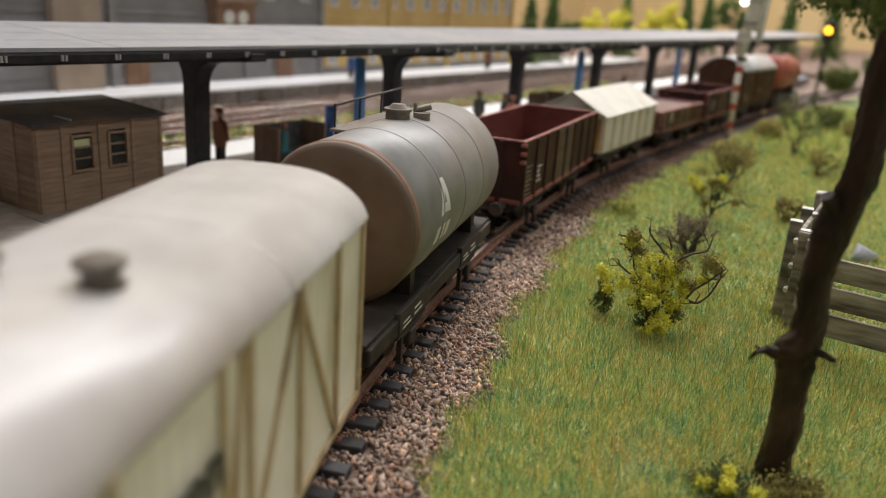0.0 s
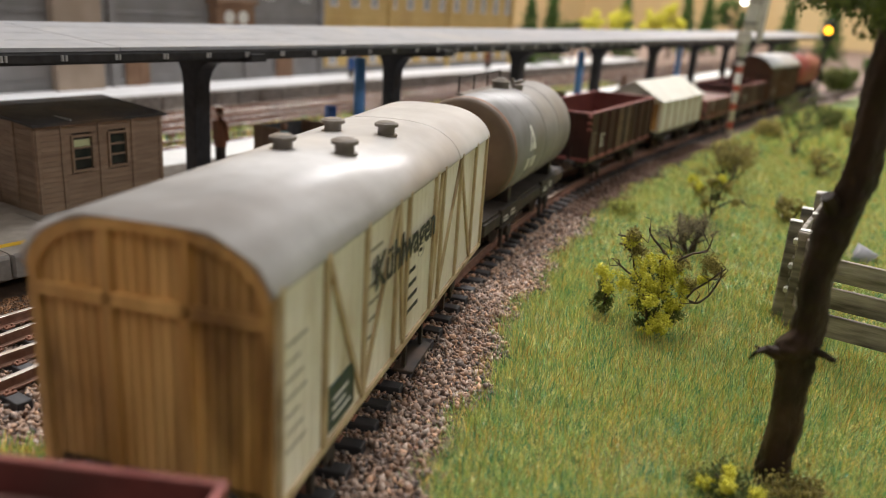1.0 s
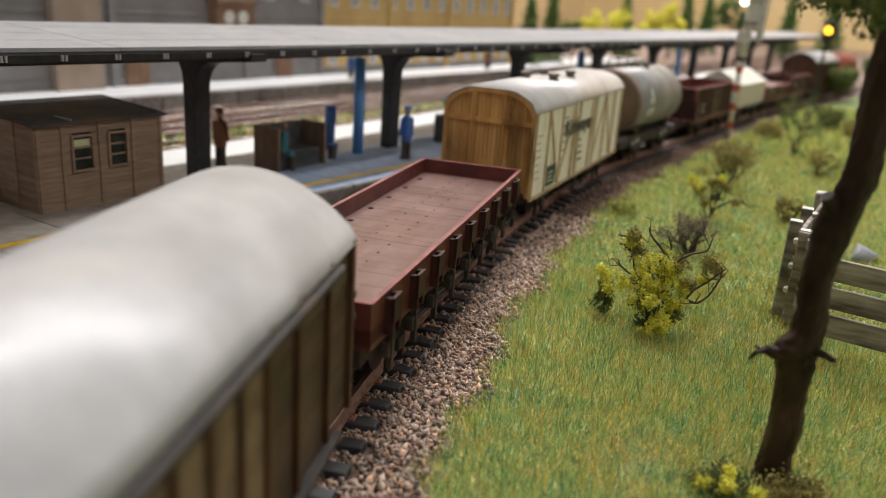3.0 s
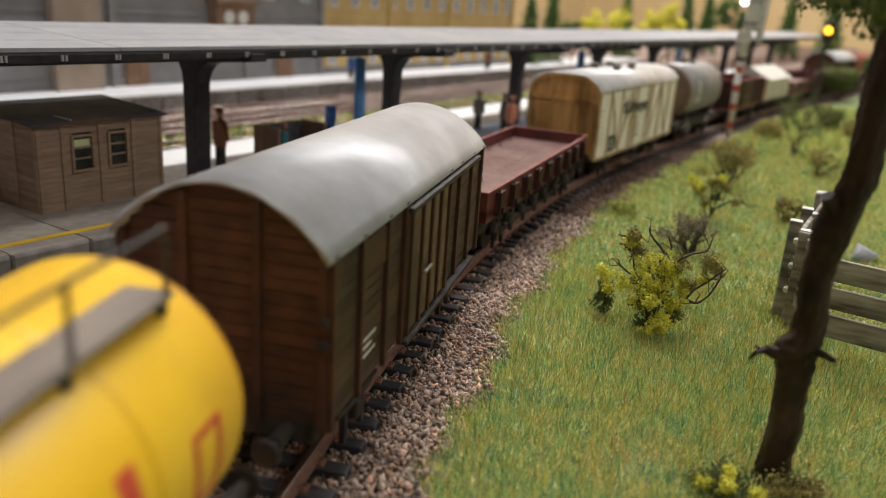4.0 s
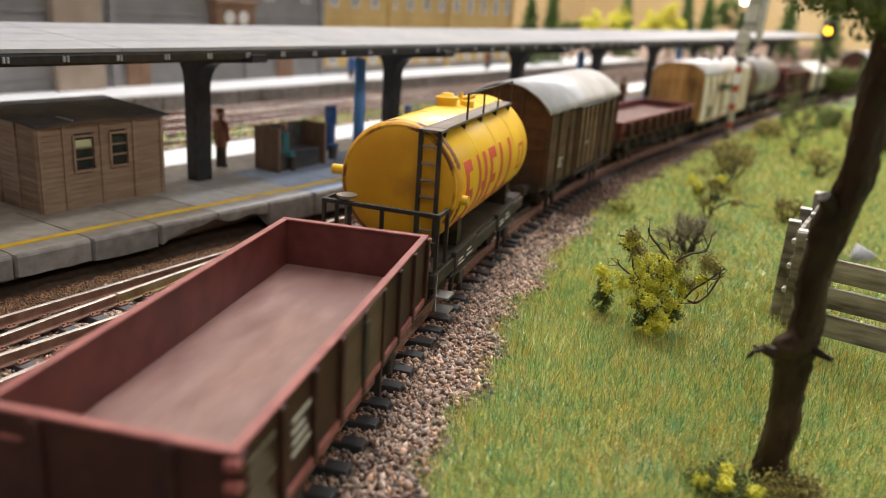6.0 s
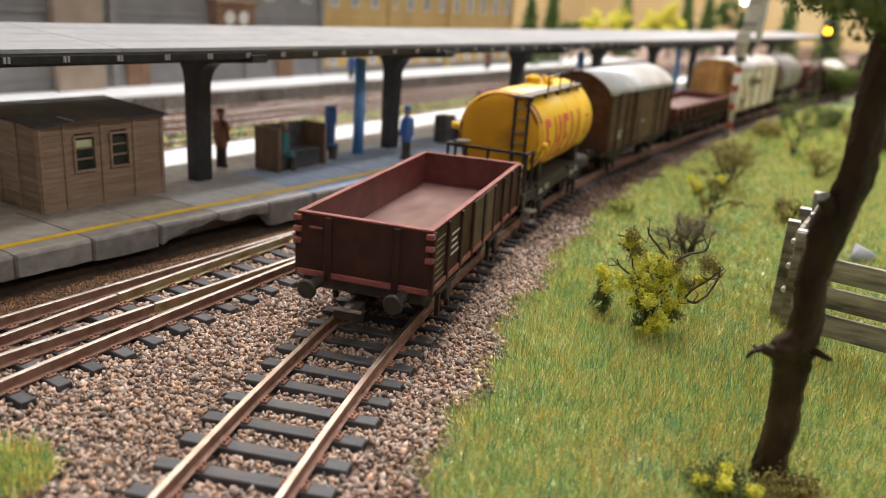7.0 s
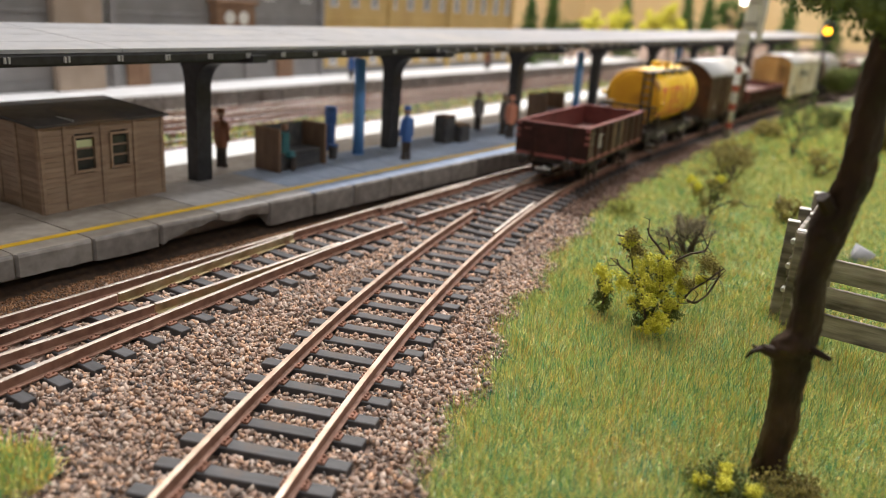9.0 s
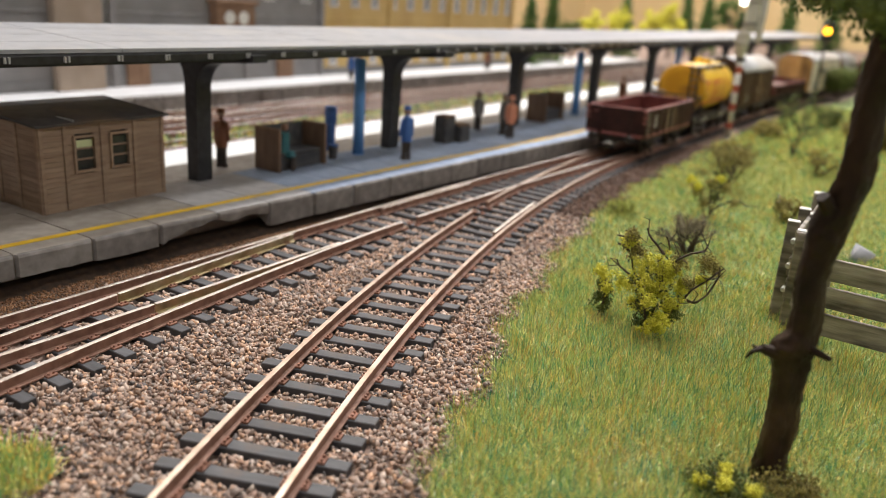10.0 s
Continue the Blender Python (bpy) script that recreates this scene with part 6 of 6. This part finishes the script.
def signal():
    s = thing("light_signal", "slim black light signal showing a yellow lamp", "signal", "", "", (39, 400, -3))
    part("mast", rod(bmesh.new(), (0, 0, 0), (0, 0, 64), 1.2, seg=10), "black_steel", s)
    head = part("head", boxes((-4.5, 4.5, 0, 2.0, 62, 80, 0.8)), "black_steel", s)
    part("lens", rod(bmesh.new(), (0, -0.1, 71.6), (0, -0.8, 71.6), 3.2, seg=20), "amber_glow", head, "glowing amber lens")
    p = thing("station_lamp", "tall station lamp with a bright white globe", "street lamp", "", "", (-82, 600, -3))
    part("mast", rod(bmesh.new(), (0, 0, 0), (0, 0, 94), 1.4, 0.8, 10), "black_steel", p)
    g = bmesh.new()
    bmesh.ops.create_uvsphere(g, u_segments=16, v_segments=10, radius=4.5, matrix=Matrix.Translation((0, 0, 98)))
    part("globe", g, "white_glow", p, "glowing white globe", True)


def glow(name, colour, strength):
    m = bpy.data.materials.new(name)
    m.use_nodes = True
    b = m.node_tree.nodes["Principled BSDF"]
    b.inputs["Base Color"].default_value = (*colour, 1)
    b.inputs["Emission Color"].default_value = (*colour, 1)
    b.inputs["Emission Strength"].default_value = strength
    M[name] = m


glow("amber_glow", (1.0, 0.42, 0.02), 6.0)
glow("white_glow", (1.0, 0.93, 0.8), 9.0)


# ---- on the platform ----
def figure(name, label, x, y, coat, rz=0.0, h=21.5, z=4.6, seated=False):
    """A plain model figure in one mesh."""
    bm = bmesh.new()
    k = h / 21.5
    if seated:
        box(bm, -1.6, 1.6, -2.0, 3.4, 5.0, 7.6, 0.6)
        box(bm, -1.6, 1.6, 2.6, 4.0, 0, 6.0, 0.4)
        rod(bm, (0, -0.8, 6.5), (0, -0.6, 14.5), 2.2, 1.9, 10)
        bmesh.ops.create_uvsphere(bm, u_segments=10, v_segments=8, radius=1.5, matrix=Matrix.Translation((0, -0.4, 16.6)))
    else:
        for sx in (-1.1, 1.1):
            rod(bm, (sx, 0, 0), (sx * 0.9, 0, 9.5 * k), 0.95, 1.1, 8)
            box(bm, sx - 0.8, sx + 0.8, -1.0, 1.7, 0, 0.9, 0.2)
        rod(bm, (0, 0, 7.5 * k), (0, 0, 17.2 * k), 2.4, 1.9, 12)
        for sx in (-2.5, 2.5):
            rod(bm, (sx * 0.9, 0, 16.6 * k), (sx * 1.15, 0.5, 9.5 * k), 0.8, 0.65, 8)
        rod(bm, (0, 0, 17.0 * k), (0, 0, 18.4 * k), 0.8, 0.8, 8)
        bmesh.ops.create_uvsphere(bm, u_segments=12, v_segments=9, radius=1.55 * k, matrix=Matrix.Translation((0, 0.1, 19.7 * k)))
        rod(bm, (0, 0, 20.2 * k), (0, 0, 21.5 * k), 1.65, 1.3, 12)
    for f in bm.faces:
        cz = f.calc_center_median().z
        f.material_index = 2 if cz > (15.2 if seated else 18.2 * k) and cz < (19 if seated else 20.6 * k) else (1 if cz < (5 if seated else 7.4 * k) else 0)
    ob = part(name, bm, coat, None, "", False)
    ob.data.materials.append(M["trousers"])
    ob.data.materials.append(M["painted_face"])
    ob.matrix_basis = pose(x * MM, y * MM, z * MM, 0, 0, rz)
    tagged(ob, label, "figurine", "figurines on the platform")


def bench(x, y, rz=0.0):
    b = thing("shelter_bench", "dark brown wooden bench with solid sides on the platform", "bench", "benches on the platform", "", (x, y, 4.6), rz)
    for k in (-13, 13):
        part("side_panel", boxes((-6.5, 6.5, k - 0.7, k + 0.7, 0, 16.6, 0.3)), "bench_wood", b)
    part("backrest", boxes((-6.4, -5.4, -12.2, 12.2, 6, 16.2, 0.2)), "bench_dark", b)
    part("seat", boxes((-5.4, 4.6, -12.2, 12.2, 5.4, 6.8, 0.3)), "bench_dark", b)
    part("seat_front", boxes((3.6, 4.4, -12.2, 12.2, 0, 5.2)), "bench_dark", b)
    return b


def platform_things():
    M["bench_wood"] = material("bench_wood", (0.16, 0.095, 0.06), (0.24, 0.15, 0.10), 300, 0.7, stretch=(1, 1, 0.3), bump=0.3)
    M["bench_dark"] = material("bench_dark", (0.045, 0.045, 0.05), (0.09, 0.085, 0.085), 300, 0.6)
    M["cloth_blue"] = material("cloth_blue", (0.03, 0.09, 0.28), (0.05, 0.13, 0.36), 300, 0.7)
    M["cloth_teal"] = material("cloth_teal", (0.04, 0.16, 0.18), (0.07, 0.22, 0.24), 300, 0.7)
    M["cloth_grey"] = material("cloth_grey", (0.14, 0.13, 0.12), (0.2, 0.18, 0.17), 300, 0.7)
    M["cloth_pink"] = material("cloth_pink", (0.5, 0.19, 0.12), (0.6, 0.26, 0.16), 300, 0.7)
    M["trousers"] = material("trousers", (0.03, 0.025, 0.022), (0.07, 0.05, 0.04), 300, 0.7)
    M["painted_face"] = material("painted_face", (0.22, 0.12, 0.08), (0.34, 0.20, 0.14), 300, 0.6)
    bench(-72.5, -178)
    bench(-67, 44)
    for x, y, h, leaned in ((-71.5, -137, 41.0, 1.2), (-65.5, 87, 41.0, 1.6), (-72, 330, 41, 0)):
        p = thing("blue_pillar", "slim blue painted steel pillar on the platform", "pillar", "blue pillars", "", (x, y, 4.6))
        part("shaft", rod(bmesh.new(), (0, 0, 0.8), (0, 0, h), 2.4, 2.3, 14), "blue_paint", p, "", True)
        part("foot", rod(bmesh.new(), (0, 0, 0), (0, 0, 0.9), 2.6, seg=14), "blue_paint", p)
    m = thing("ticket_machine", "slim dark blue platform machine with a slanted head", "ticket machine", "", "", (-84, -141, 4.6))
    part("column", boxes((-1.6, 1.6, -1.6, 1.6, 0, 12, 0.3)), "cloth_blue", m)
    part("head", boxes((-1.9, 1.9, -2.1, 2.1, 12, 19.5, 0.4)), "cloth_blue", m)
    b = thing("litter_bin", "small dark blue litter bin beside the bench", "bin", "", "", (-71, -154.5, 4.6))
    part("body", rod(bmesh.new(), (0, 0, 0), (0, 0, 5.6), 1.8, 2.1, 12), "bench_dark", b)
    part("rim", rod(bmesh.new(), (0, 0, 5.6), (0, 0, 6.2), 2.3, seg=12), "cloth_blue", b)
    for x, y in ((-63.5, -79), (-60, -70)):
        k = thing("luggage_box", "dark grey crate on the platform", "crate", "crates on the platform", "", (x, y, 4.6))
        part("crate", boxes((-3.6, 3.6, -4.5, 4.5, 0, 12.5 if y < -75 else 8.0, 0.5)), "bench_dark", k)
        part("lid", boxes((-3.8, 3.8, -4.7, 4.7, 12.6 if y < -75 else 8.1, 13.4 if y < -75 else 8.8, 0.3)), "bench_wood", k)
    figure("figurine", "standing model figure in a brown coat beside the post", -88, -200, "cloth_brown", 20, 22.5)
    figure("figurine", "seated model figure in teal on the bench", -69, -185, "cloth_teal", -70, 20, 4.6, True)
    figure("figurine", "standing model figure in blue near the platform edge", -50, -131, "cloth_blue", 60, 23)
    figure("figurine", "standing model figure in grey", -73, -30, "cloth_grey", 10, 21)
    figure("figurine", "standing model figure in a salmon dress", -48, -39, "cloth_pink", 40, 22)
    figure("figurine", "standing model figure in dark clothes by a post", -56, -32, "cloth_grey", 80, 22)
    figure("figurine", "standing model figure in dark brown", -60, 160, "cloth_brown", 0, 22)
    for x, y, c in ((-272, 105, "cloth_blue"), (-274, 118, "cloth_brown"), (-272, 330, "cloth_brown"), (-278, 345, "cloth_grey")):
        figure("figurine", "standing model figure on the far platform", x, y, c, 30, 21, 5.4)


# ---- the buildings behind ----
def house(name, label, y0, y1, height, wall, win_rows, n, door_ys, pilasters):
    x1, x0 = -305.0, -430.0
    b = thing(name, label, "station building", "", "", (0, 0, 0))
    # wall pieces between real window openings
    wins = [(y0 + (y1 - y0) * (i + 0.5) / n, z) for i in range(n) for z in win_rows]
    ys = sorted({y0, y1} | {w[0] - 5 for w in wins} | {w[0] + 5 for w in wins})
    zs = sorted({-3.0, height} | {w[1] for w in wins} | {w[1] + 18 for w in wins})
    bm = bmesh.new()
    for a, c in zip(ys, ys[1:]):
        for p, q in zip(zs, zs[1:]):
            my, mz = (a + c) / 2, (p + q) / 2
            if any(abs(my - w[0]) < 5 and w[1] < mz < w[1] + 18 for w in wins):
                continue
            box(bm, x1 - 3, x1, a, c, p, q)
    box(bm, x0, x1 - 8, y0, y1, -3, height)
    part("wall", bm, wall, b)
    part("roof", boxes((x0 - 6, x1 + 6, y0 - 4, y1 + 4, height, height + 6, 1.0)), "shed_roof", b)
    part("plinth", boxes((x1, x1 + 1.2, y0, y1, -3, 11)), "facade_grey", b)
    part("cornice", boxes((x1, x1 + 1.8, y0, y1, 50, 52, 0.3)), wall, b)
    for y, z in wins:
        w = part("window", boxes((x1 - 2, x1 + 0.6, y - 5, y - 4, z, z + 18), (x1 - 2, x1 + 0.6, y + 4, y + 5, z, z + 18), (x1 - 2, x1 + 0.6, y - 4, y + 4, z + 17, z + 18),
                                  (x1 - 2, x1 + 1.6, y - 5.5, y + 5.5, z - 1.2, z), (x1 - 2, x1 + 0.2, y - 0.4, y + 0.4, z, z + 17)), "platform_light", b)
        part("pane", boxes((x1 - 3.4, x1 - 2.2, y - 4, y + 4, z, z + 17)), "pane", w)
    for y in door_ys:
        d = part("door", boxes((x1 + 1.2, x1 + 2.6, y - 9, y + 9, 4, 36, 0.4)), "facade_brown", b, "brown wooden double door")
        part("door_panel", boxes((x1 + 2.6, x1 + 3.0, y - 7.5, y - 1, 7, 33, 0.2), (x1 + 2.6, x1 + 3.0, y + 1, y + 7.5, 7, 33, 0.2)), "facade_brown", d)
    for y in pilasters:
        part("pilaster", boxes((x1, x1 + 3.2, y - 2.4, y + 2.4, -3, height, 0.4)), wall, b)
    return b


def buildings():
    house("station_building", "grey rendered station building with brown doors", -420, 105, 150, "facade_grey", (64, 104), 13, (-75, 60), (-190, -92, 20, 103))
    bay = thing("brown_kiosk", "brown wooden oriel on the grey station building", "oriel", "", "", (-305, 0, 0))
    part("body", boxes((0, 9, -14, 22, 44, 59, 0.5)), "facade_brown", bay)
    part("roof", boxes((-1, 11, -16, 24, 59.1, 62, 0.5)), "facade_brown", bay)
    for y in (-3, 10):
        part("sign", rod(bmesh.new(), (8.6, y, 50), (9.8, y, 50), 4.6, seg=20), "white_mark", bay, "round white sign")
    wing = thing("beige_annex", "beige rendered projecting bay of the station building", "station building", "", "", (-305, 0, 0))
    part("wall", boxes((1.3, 8, -134, -103, 5.4, 96, 0.5)), "facade_beige", wing)
    part("roof", boxes((1.3, 10, -136, -101, 96.1, 99, 0.5)), "shed_roof", wing)
    house("yellow_building", "yellow rendered building with white windows", 106, 440, 150, "facade_yellow", (14, 62, 100), 12, (), (198, 300, 437))


# ---- build ----
room()
ground()
tracks()
platform()
canopy()
shed()
train()
plants()
near_tree()
fence()
crossing_post()
signal()
platform_things()
buildings()
far_trees()
ballast()
meadow()
motions()
